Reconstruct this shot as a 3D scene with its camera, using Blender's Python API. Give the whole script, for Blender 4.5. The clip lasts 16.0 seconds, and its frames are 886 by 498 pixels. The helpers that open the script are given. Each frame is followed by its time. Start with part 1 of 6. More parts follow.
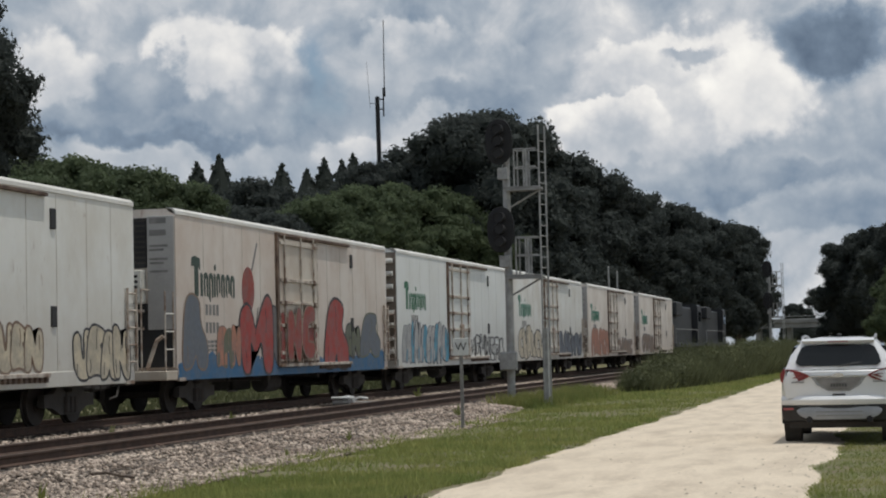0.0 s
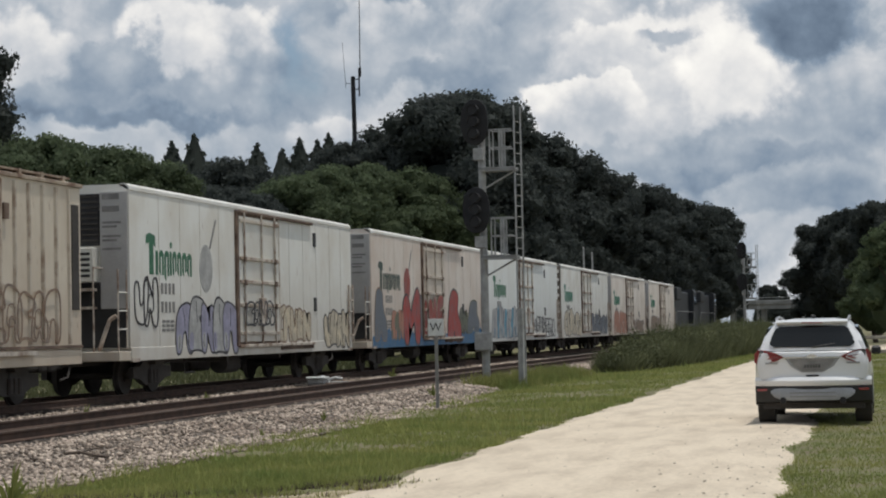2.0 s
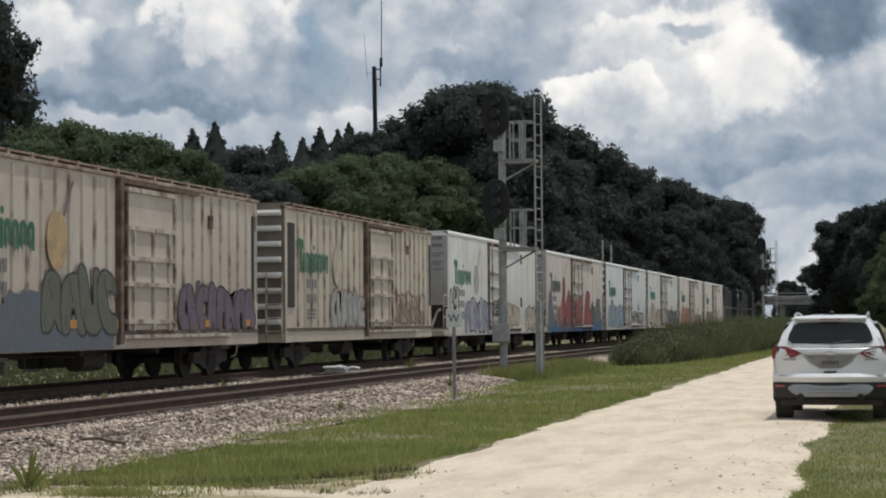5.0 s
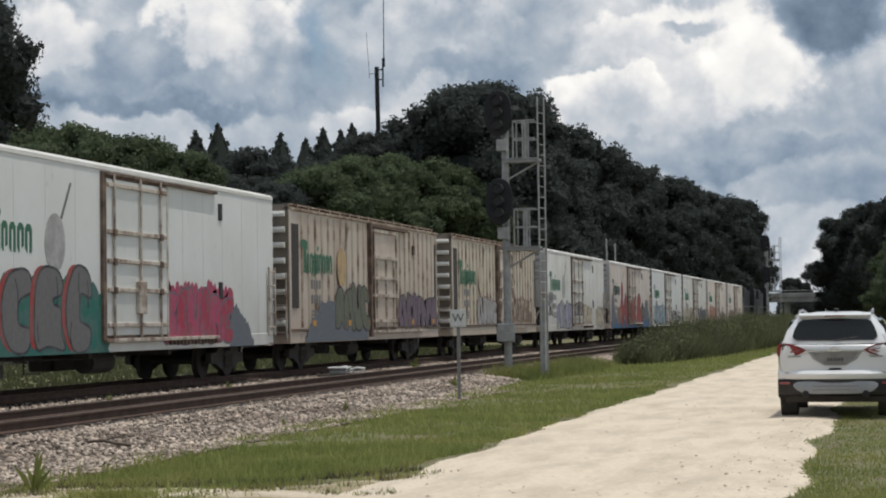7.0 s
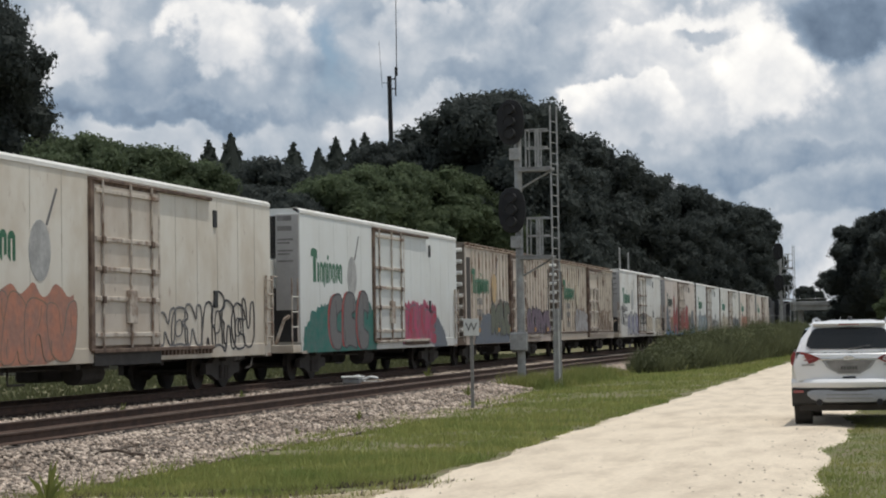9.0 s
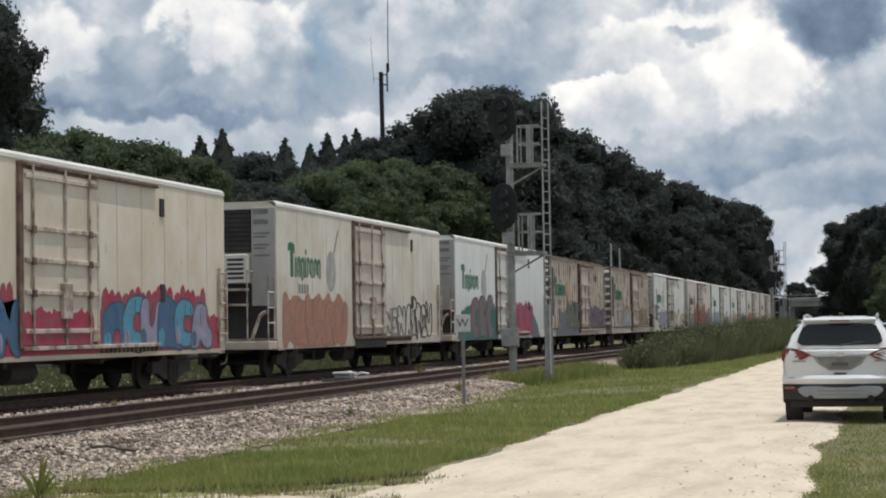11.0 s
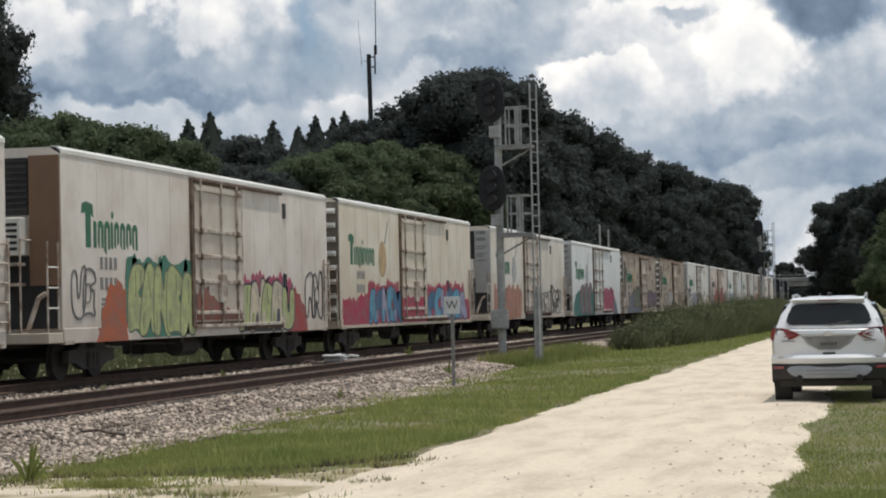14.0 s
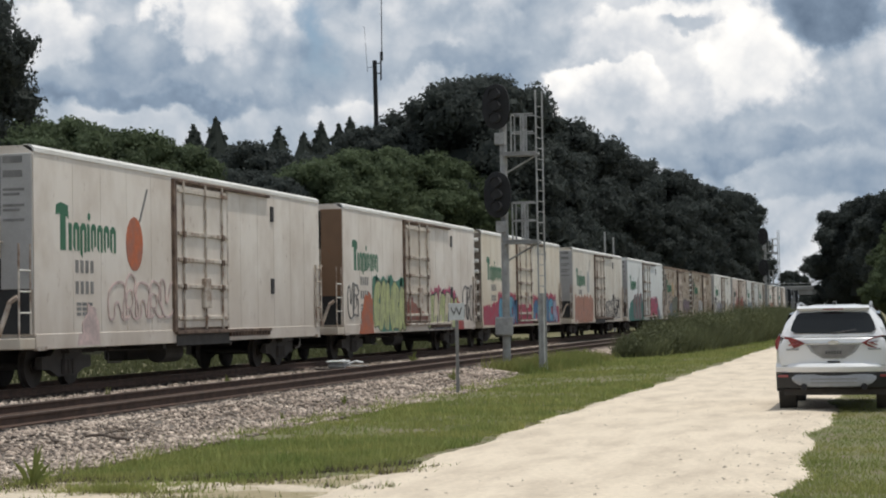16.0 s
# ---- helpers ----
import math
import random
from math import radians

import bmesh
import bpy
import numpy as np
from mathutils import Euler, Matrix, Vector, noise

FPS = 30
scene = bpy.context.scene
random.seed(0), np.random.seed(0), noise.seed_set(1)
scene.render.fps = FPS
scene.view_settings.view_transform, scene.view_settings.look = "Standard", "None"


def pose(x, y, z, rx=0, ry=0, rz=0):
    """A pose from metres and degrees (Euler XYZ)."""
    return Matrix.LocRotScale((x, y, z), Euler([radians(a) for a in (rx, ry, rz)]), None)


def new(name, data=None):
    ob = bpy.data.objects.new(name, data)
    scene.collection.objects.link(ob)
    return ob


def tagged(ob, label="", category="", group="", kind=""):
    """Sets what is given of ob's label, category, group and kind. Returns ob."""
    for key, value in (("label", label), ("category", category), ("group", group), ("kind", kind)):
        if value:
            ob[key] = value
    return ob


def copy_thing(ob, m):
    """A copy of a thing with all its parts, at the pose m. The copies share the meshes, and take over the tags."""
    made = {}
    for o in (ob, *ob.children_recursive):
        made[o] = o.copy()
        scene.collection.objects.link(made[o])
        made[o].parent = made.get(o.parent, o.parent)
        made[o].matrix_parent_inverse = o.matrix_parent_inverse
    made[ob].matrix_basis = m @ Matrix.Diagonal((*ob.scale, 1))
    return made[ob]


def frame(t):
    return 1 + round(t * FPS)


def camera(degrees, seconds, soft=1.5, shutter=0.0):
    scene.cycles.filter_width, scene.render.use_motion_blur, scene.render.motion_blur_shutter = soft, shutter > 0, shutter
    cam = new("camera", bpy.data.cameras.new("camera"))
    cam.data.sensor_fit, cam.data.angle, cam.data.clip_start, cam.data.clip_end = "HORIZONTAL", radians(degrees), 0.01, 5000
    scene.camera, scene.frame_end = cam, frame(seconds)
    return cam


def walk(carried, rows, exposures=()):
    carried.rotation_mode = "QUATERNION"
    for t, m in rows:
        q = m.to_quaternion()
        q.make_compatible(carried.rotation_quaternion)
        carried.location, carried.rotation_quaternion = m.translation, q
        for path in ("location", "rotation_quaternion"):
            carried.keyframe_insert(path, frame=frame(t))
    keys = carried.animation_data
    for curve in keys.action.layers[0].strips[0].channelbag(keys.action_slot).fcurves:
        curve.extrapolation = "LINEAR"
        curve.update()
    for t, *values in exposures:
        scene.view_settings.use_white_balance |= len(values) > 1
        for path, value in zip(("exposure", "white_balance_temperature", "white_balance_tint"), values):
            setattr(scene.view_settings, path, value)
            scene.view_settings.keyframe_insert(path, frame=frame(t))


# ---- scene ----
cam = camera(26.5, 16.0, soft=2.0)
EYE = (0.0, 0.0, 1.62)
TURNS = [
    (0.0, 3.096, 1.359, 13.555), (0.5, 3.086, 1.261, 13.632), (1.0, 2.892, 1.358, 13.52), (1.5, 2.636, 1.391, 13.161),
    (2.0, 2.483, 1.218, 12.795), (2.5, 2.493, 0.89, 12.813), (3.0, 2.365, 0.71, 12.959), (5.5, 2.221, 0.439, 13.393),
    (6.0, 2.248, 0.746, 13.562), (6.5, 2.172, 0.929, 13.59), (7.0, 2.216, 0.85, 13.472), (7.5, 2.376, 0.718, 13.554),
    (8.0, 2.352, 0.813, 13.854), (8.5, 2.442, 0.88, 13.989), (9.0, 2.497, 0.957, 13.873), (11.5, 2.31, 0.93, 13.503),
]
TURNS += [
    (12.0, 2.25, 1.016, 13.313), (12.5, 2.175, 0.964, 13.228), (13.0, 2.084, 1.105, 13.291), (13.5, 1.996, 1.247, 13.241),
    (14.0, 1.819, 1.262, 13.286), (14.5, 1.638, 1.235, 13.259), (15.0, 1.587, 1.074, 13.192), (15.5, 1.727, 0.98, 13.265),
    (16.0, 2.021, 0.946, 13.424),
]
walk(cam, [(t, pose(*EYE, 90 + p, r, y)) for t, p, r, y in TURNS],
     exposures=[(0.0, -0.20), (1.5, -0.16), (3.0, -0.10), (7.0, -0.05), (9.0, 0.0), (12.5, 0.06), (16.0, 0.05)])

# ---- world and sun ----
SUN_DIR = Vector((0.17, 0.04, 1.0)).normalized()
sun = new("sun", bpy.data.lights.new("sun", "SUN"))
sun.data.energy, sun.data.angle, sun.data.color = 2.4, radians(0.6), (1.0, 0.955, 0.885)
sun.matrix_world = SUN_DIR.to_track_quat("Z", "Y").to_matrix().to_4x4()

world = bpy.data.worlds.new("sky")
scene.world = world
world.use_nodes = True
wn, wl = world.node_tree.nodes, world.node_tree.links
wn.clear()


def wnode(kind, **kw):
    n = wn.new(kind)
    for k, v in kw.items():
        if k == "op":
            n.operation = v
        elif k == "inputs":
            for i, val in v.items():
                if isinstance(val, bpy.types.NodeSocket):
                    wl.new(val, n.inputs[i])
                else:
                    n.inputs[i].default_value = val
    return n


def wmath(op, a, b=0.0, c=0.0):
    return wnode("ShaderNodeMath", op=op, inputs={0: a, 1: b, 2: c}).outputs[0]


coord = wnode("ShaderNodeTexCoord")
turn = wnode("ShaderNodeVectorRotate", inputs={0: coord.outputs["Generated"], 3: -radians(13.5)})
turn.rotation_type = "Z_AXIS"
sep = wnode("ShaderNodeSeparateXYZ", inputs={0: turn.outputs[0]})
ahead = wmath("MAXIMUM", sep.outputs[1], 0.05)
# heaped clouds stand on the tangent plane ahead; their rims are broken into puffs at three sizes
swell = wnode("ShaderNodeTexNoise", inputs={"Vector": turn.outputs[0], "Scale": 17.0, "Detail": 3.0, "Roughness": 0.5})
ssep = wnode("ShaderNodeSeparateColor", inputs={0: swell.outputs["Color"]})
fray = wnode("ShaderNodeTexNoise", inputs={"Vector": turn.outputs[0], "Scale": 60.0, "Detail": 7.0, "Roughness": 0.6})
fsep = wnode("ShaderNodeSeparateColor", inputs={0: fray.outputs["Color"]})
puffs = wnode("ShaderNodeTexVoronoi", inputs={"Vector": turn.outputs[0], "Scale": 42.0, "Detail": 3.0, "Roughness": 0.5})
puff = wmath("SUBTRACT", puffs.outputs["Distance"], 0.42)


def bent(axis, k):
    """A direction's place on the plane ahead, shifted by the swell and the fraying."""
    p = wmath("DIVIDE", sep.outputs[axis], ahead)
    p = wmath("MULTIPLY_ADD", wmath("SUBTRACT", ssep.outputs[k], 0.5), 0.055, p)
    return wmath("MULTIPLY_ADD", wmath("SUBTRACT", fsep.outputs[k], 0.5), 0.024, p)


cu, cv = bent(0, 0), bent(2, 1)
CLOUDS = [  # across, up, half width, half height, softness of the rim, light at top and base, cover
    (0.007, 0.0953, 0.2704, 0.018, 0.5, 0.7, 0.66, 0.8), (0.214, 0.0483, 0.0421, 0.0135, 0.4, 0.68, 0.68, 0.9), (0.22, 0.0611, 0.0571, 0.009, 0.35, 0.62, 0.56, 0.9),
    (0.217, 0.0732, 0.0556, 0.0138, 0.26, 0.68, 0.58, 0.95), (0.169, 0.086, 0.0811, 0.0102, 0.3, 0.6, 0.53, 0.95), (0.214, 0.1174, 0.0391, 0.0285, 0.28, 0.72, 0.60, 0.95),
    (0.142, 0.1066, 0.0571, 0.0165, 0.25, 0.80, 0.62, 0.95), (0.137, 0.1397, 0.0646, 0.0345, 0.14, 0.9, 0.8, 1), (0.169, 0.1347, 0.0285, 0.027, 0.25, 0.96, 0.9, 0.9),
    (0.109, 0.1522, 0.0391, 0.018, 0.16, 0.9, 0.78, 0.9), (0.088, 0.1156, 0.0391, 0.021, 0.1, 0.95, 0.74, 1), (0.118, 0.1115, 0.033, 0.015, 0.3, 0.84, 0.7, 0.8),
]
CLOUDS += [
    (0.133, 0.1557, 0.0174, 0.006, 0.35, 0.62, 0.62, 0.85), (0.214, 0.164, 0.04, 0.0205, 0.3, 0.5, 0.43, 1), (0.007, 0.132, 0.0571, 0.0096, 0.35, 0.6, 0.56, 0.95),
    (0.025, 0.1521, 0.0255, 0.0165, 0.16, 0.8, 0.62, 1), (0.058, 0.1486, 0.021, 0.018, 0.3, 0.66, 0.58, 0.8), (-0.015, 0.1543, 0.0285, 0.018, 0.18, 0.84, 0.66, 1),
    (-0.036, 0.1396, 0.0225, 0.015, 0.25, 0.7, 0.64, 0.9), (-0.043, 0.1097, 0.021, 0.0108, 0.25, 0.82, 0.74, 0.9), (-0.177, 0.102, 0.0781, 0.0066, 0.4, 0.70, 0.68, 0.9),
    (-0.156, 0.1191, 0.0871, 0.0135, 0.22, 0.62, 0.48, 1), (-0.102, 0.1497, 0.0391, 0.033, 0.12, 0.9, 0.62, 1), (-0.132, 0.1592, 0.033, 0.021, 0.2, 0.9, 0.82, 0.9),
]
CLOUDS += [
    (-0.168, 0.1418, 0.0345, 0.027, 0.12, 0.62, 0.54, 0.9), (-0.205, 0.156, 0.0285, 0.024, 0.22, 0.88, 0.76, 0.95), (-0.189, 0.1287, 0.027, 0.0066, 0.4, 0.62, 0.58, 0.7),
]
soft_ = wnode("ShaderNodeTexNoise", inputs={"Vector": turn.outputs[0], "Scale": 24.0, "Detail": 8.0, "Roughness": 0.55, "Distortion": 0.3})
light = wmath("MULTIPLY_ADD", wmath("SUBTRACT", soft_.outputs[0], 0.5), 0.5, 0.68)
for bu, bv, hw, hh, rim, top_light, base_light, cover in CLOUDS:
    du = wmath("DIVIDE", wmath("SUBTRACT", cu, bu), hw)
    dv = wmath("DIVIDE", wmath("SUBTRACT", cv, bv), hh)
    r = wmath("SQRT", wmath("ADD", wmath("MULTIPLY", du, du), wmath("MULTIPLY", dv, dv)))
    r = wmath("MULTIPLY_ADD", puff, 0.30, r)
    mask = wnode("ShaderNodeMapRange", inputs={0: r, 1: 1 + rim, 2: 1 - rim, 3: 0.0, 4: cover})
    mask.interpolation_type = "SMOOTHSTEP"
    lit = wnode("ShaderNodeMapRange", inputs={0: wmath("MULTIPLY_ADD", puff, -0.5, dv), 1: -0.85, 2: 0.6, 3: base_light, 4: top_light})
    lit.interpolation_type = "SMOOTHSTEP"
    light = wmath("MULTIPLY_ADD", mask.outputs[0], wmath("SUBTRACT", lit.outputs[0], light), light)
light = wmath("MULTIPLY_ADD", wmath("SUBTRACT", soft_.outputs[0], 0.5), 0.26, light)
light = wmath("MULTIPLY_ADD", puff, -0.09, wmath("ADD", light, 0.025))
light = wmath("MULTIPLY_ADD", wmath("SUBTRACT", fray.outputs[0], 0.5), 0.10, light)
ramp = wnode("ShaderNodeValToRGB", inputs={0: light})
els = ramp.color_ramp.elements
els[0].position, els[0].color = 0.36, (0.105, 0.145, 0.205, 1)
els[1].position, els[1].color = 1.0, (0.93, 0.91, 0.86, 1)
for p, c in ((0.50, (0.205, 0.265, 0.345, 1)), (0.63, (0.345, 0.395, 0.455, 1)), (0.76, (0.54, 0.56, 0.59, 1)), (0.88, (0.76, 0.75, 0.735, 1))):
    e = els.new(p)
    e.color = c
sky = wnode("ShaderNodeTexSky")
sky.sky_type, sky.sun_disc = "NISHITA", False
sky.sun_elevation, sky.sun_rotation = math.asin(SUN_DIR.z), math.atan2(SUN_DIR.x, SUN_DIR.y)
blue = wnode("ShaderNodeVectorMath", op="SCALE", inputs={0: sky.outputs[0], 3: 0.075}).outputs[0]
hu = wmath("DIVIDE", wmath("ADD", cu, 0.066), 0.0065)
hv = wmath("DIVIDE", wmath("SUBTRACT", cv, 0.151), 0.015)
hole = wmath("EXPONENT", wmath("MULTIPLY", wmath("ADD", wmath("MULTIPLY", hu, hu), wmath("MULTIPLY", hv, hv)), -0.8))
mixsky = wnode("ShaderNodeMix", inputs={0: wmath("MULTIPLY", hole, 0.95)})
mixsky.data_type = "RGBA"
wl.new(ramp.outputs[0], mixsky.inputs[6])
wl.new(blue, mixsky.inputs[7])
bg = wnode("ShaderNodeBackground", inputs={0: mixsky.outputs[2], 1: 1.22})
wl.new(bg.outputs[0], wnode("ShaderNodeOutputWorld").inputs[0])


# ---- materials ----
def material(name, base, other=None, scale=3.0, rough=0.7, metal=0.0, bump=0.0, bump_scale=40.0, fine=0.15, stretch=(1, 1, 1), vary=0.0,
             low=0.35, high=0.65, third=None, coat=0.0):
    """A surface: base and other colours by a coarse noise, a fine grain on both, and relief."""
    m = bpy.data.materials.new(name)
    m.use_nodes = True
    n, l = m.node_tree.nodes, m.node_tree.links
    b = n["Principled BSDF"]
    b.inputs["Roughness"].default_value, b.inputs["Metallic"].default_value = rough, metal
    b.inputs["Coat Weight"].default_value = coat
    tc = n.new("ShaderNodeTexCoord")
    mp = n.new("ShaderNodeMapping")
    mp.inputs["Scale"].default_value = stretch
    l.new(tc.outputs["Object"], mp.inputs[0])
    a = n.new("ShaderNodeTexNoise")
    a.inputs["Scale"].default_value, a.inputs["Detail"].default_value, a.inputs["Roughness"].default_value = scale, 6, 0.6
    l.new(mp.outputs[0], a.inputs["Vector"])
    r = n.new("ShaderNodeValToRGB")
    other = other or tuple(c * 0.8 for c in base)
    r.color_ramp.elements[0].position, r.color_ramp.elements[0].color = low, (*other, 1)
    r.color_ramp.elements[1].position, r.color_ramp.elements[1].color = high, (*base, 1)
    if third:
        e = r.color_ramp.elements.new(min(0.95, high + 0.12))
        e.color = (*third, 1)
    l.new(a.outputs[0], r.inputs[0])
    g = n.new("ShaderNodeTexNoise")
    g.inputs["Scale"].default_value, g.inputs["Detail"].default_value = bump_scale, 4
    l.new(tc.outputs["Object"], g.inputs["Vector"])
    k = n.new("ShaderNodeMath")
    k.operation = "MULTIPLY_ADD"
    k.inputs[1].default_value, k.inputs[2].default_value = fine * 2, 1 - fine
    l.new(g.outputs[0], k.inputs[0])
    val = k.outputs[0]
    if vary:
        for src, out in (("ShaderNodeObjectInfo", "Random"), ("ShaderNodeNewGeometry", "Random Per Island")):
            o = n.new(src)
            q = n.new("ShaderNodeMath")
            q.operation = "MULTIPLY_ADD"
            q.inputs[1].default_value, q.inputs[2].default_value = vary, 1 - vary / 2
            l.new(o.outputs[out], q.inputs[0])
            p = n.new("ShaderNodeMath")
            p.operation = "MULTIPLY"
            l.new(val, p.inputs[0])
            l.new(q.outputs[0], p.inputs[1])
            val = p.outputs[0]
    sc = n.new("ShaderNodeVectorMath")
    sc.operation = "SCALE"
    l.new(r.outputs[0], sc.inputs[0])
    l.new(val, sc.inputs[3])
    l.new(sc.outputs[0], b.inputs["Base Color"])
    if bump:
        bm_ = n.new("ShaderNodeBump")
        bm_.inputs["Strength"].default_value, bm_.inputs["Distance"].default_value = bump, 0.02
        l.new(g.outputs[0], bm_.inputs["Height"])
        l.new(bm_.outputs[0], b.inputs["Normal"])
    return m


def dirty_paint(name, base, grime, rust, amount=0.5, rough=0.55, bump=0.1, seed=0.0):
    """Car paint with vertical grime streaks and patches of rust."""
    m = bpy.data.materials.new(name)
    m.use_nodes = True
    n, l = m.node_tree.nodes, m.node_tree.links
    b = n["Principled BSDF"]
    b.inputs["Roughness"].default_value = rough
    tc = n.new("ShaderNodeTexCoord")

    def tex(scale, sx, sy, sz, detail=6.0, rgh=0.6):
        mp = n.new("ShaderNodeMapping")
        mp.inputs["Scale"].default_value = (sx, sy, sz)
        mp.inputs["Location"].default_value = (seed, seed * 1.7, 0)
        l.new(tc.outputs["Object"], mp.inputs[0])
        t = n.new("ShaderNodeTexNoise")
        t.inputs["Scale"].default_value, t.inputs["Detail"].default_value, t.inputs["Roughness"].default_value = scale, detail, rgh
        l.new(mp.outputs[0], t.inputs["Vector"])
        return t.outputs[0]

    def ramp_(src, lo, hi, v0=0.0, v1=1.0):
        r = n.new("ShaderNodeMapRange")
        r.inputs[1].default_value, r.inputs[2].default_value, r.inputs[3].default_value, r.inputs[4].default_value = lo, hi, v0, v1
        l.new(src, r.inputs[0])
        return r.outputs[0]

    def mix(fac, a, c):
        x = n.new("ShaderNodeMix")
        x.data_type = "RGBA"
        l.new(fac, x.inputs[0])
        for sock, val in ((6, a), (7, c)):
            if isinstance(val, tuple):
                x.inputs[sock].default_value = (*val, 1)
            else:
                l.new(val, x.inputs[sock])
        return x.outputs[2]

    streak = ramp_(tex(1.1, 1, 1.0, 0.22), 0.48, 0.80, 0.0, amount * 0.5)
    cloud = ramp_(tex(0.8, 1, 1, 0.8), 0.40, 0.66, 0.0, min(1.0, amount * 1.5))
    spot = ramp_(tex(5.0, 1, 1, 0.5, 8.0, 0.7), 0.61, 0.73, 0.0, amount)
    sp = n.new("ShaderNodeSeparateXYZ")
    l.new(tc.outputs["Object"], sp.inputs[0])
    splash = n.new("ShaderNodeMath")
    splash.operation = "MULTIPLY"
    l.new(ramp_(sp.outputs[2], 0.7, 2.6, 0.75, 0.0), splash.inputs[0])
    l.new(ramp_(tex(1.3, 1, 1, 0.5), 0.3, 0.75, 0.15, 1.0), splash.inputs[1])
    col = mix(streak, base, grime)
    col = mix(splash.outputs[0], col, tuple(0.6 * g + 0.4 * r for g, r in zip(grime, rust)))
    col = mix(cloud, col, tuple(0.5 * (x + y) for x, y in zip(base, grime)))
    col = mix(spot, col, rust)
    l.new(col, b.inputs["Base Color"])
    if bump:
        bn = n.new("ShaderNodeBump")
        bn.inputs["Strength"].default_value, bn.inputs["Distance"].default_value = bump, 0.03
        l.new(tex(1.6, 1, 1, 0.6), bn.inputs["Height"])
        l.new(bn.outputs[0], b.inputs["Normal"])
    return m


def leafy(name, base, other, scale, through_):
    """Leaf surface that lets part of the light through."""
    m = material(name, base, other, scale, 0.65, vary=0.3, fine=0.05)
    n, l = m.node_tree.nodes, m.node_tree.links
    b = n["Principled BSDF"]
    b.inputs["Specular IOR Level"].default_value = 0.12
    tr = n.new("ShaderNodeBsdfTranslucent")
    l.new(b.inputs["Base Color"].links[0].from_socket, tr.inputs[0])
    mx = n.new("ShaderNodeMixShader")
    mx.inputs[0].default_value = through_
    l.new(b.outputs[0], mx.inputs[1])
    l.new(tr.outputs[0], mx.inputs[2])
    l.new(mx.outputs[0], n["Material Output"].inputs[0])
    return m


M = {}
M["ground"] = material("ground_grass", (0.150, 0.160, 0.064), (0.175, 0.140, 0.088), 2.2, 0.95, bump=0.6, bump_scale=25, fine=0.4)
M["sand"] = material("sandy_road", (0.67, 0.575, 0.45), (0.50, 0.42, 0.325), 1.1, 0.95, bump=0.5, bump_scale=14, fine=0.22, stretch=(1.6, 0.45, 1), low=0.30, high=0.58)
M["bed"] = material("ballast_bed", (0.20, 0.17, 0.14), (0.085, 0.07, 0.058), 2.0, 0.95, third=(0.30, 0.22, 0.14), bump=0.8, bump_scale=22, fine=0.45)
M["apron"] = material("sandy_soil", (0.56, 0.48, 0.37), (0.30, 0.25, 0.15), 1.0, 0.95, bump=0.8, bump_scale=18, fine=0.4, low=0.45, high=0.56)
M["bed_dark"] = material("dark_brown_ballast", (0.085, 0.064, 0.050), (0.045, 0.035, 0.028), 5.0, 0.95, bump=0.8, bump_scale=22, fine=0.4)
M["pebble"] = material("road_pebble", (0.54, 0.47, 0.375), (0.38, 0.325, 0.255), 1.0, 0.95, vary=1.0)
M["stone_dirty"] = material("dirty_ballast_stone", (0.25, 0.205, 0.165), (0.10, 0.078, 0.062), 0.7, 0.9, bump=0.3, bump_scale=60, fine=0.25, vary=1.15)
M["stone"] = material("ballast_stone", (0.42, 0.35, 0.29), (0.19, 0.148, 0.118), 0.55, 0.9, bump=0.3, bump_scale=60, fine=0.25, vary=1.15)
M["rail"] = material("rusty_rail", (0.105, 0.062, 0.044), (0.058, 0.036, 0.027), 4.0, 0.85, metal=0.1, bump=0.2, bump_scale=60)
M["railtop"] = material("worn_rail_head", (0.165, 0.12, 0.095), (0.085, 0.058, 0.044), 5.0, 0.6, metal=0.5)
M["tie"] = material("old_timber_tie", (0.075, 0.06, 0.05), (0.035, 0.028, 0.025), 5.0, 0.9, bump=0.5, bump_scale=30, vary=0.6, stretch=(0.4, 3, 3))
M["blade"] = leafy("grass_blade", (0.345, 0.345, 0.125), (0.205, 0.255, 0.080), 0.7, 0.4)
M["weed"] = leafy("weed_leaf", (0.150, 0.160, 0.082), (0.095, 0.105, 0.056), 0.4, 0.35)
# oak green tinted bluish grey: distance haze mixed into the leaf colour
M["leaf_dark"] = leafy("hazed_oak_leaf", (0.074, 0.086, 0.079), (0.058, 0.068, 0.063), 0.4, 0.45)
M["leaf_mid"] = leafy("tree_leaf", (0.110, 0.140, 0.075), (0.082, 0.108, 0.062), 0.4, 0.45)
M["leaf_con"] = leafy("cedar_leaf", (0.066, 0.078, 0.066), (0.052, 0.062, 0.054), 0.4, 0.45)
M["bark"] = material("bark", (0.09, 0.07, 0.055), (0.05, 0.04, 0.03), 4.0, 0.95, bump=0.6, bump_scale=14, stretch=(2, 2, 0.4))
M["white"] = [dirty_paint(f"white_car_paint_{i}", b, g, (0.24, 0.13, 0.07), a, seed=3.1 * i) for i, (b, g, a) in enumerate((
    ((0.74, 0.74, 0.70), (0.46, 0.39, 0.29), 0.48), ((0.70, 0.66, 0.58), (0.44, 0.34, 0.23), 0.65), ((0.72, 0.74, 0.72), (0.52, 0.50, 0.44), 0.30),
    ((0.75, 0.69, 0.62), (0.45, 0.36, 0.28), 0.72), ((0.72, 0.66, 0.55), (0.50, 0.38, 0.22), 0.55)))]
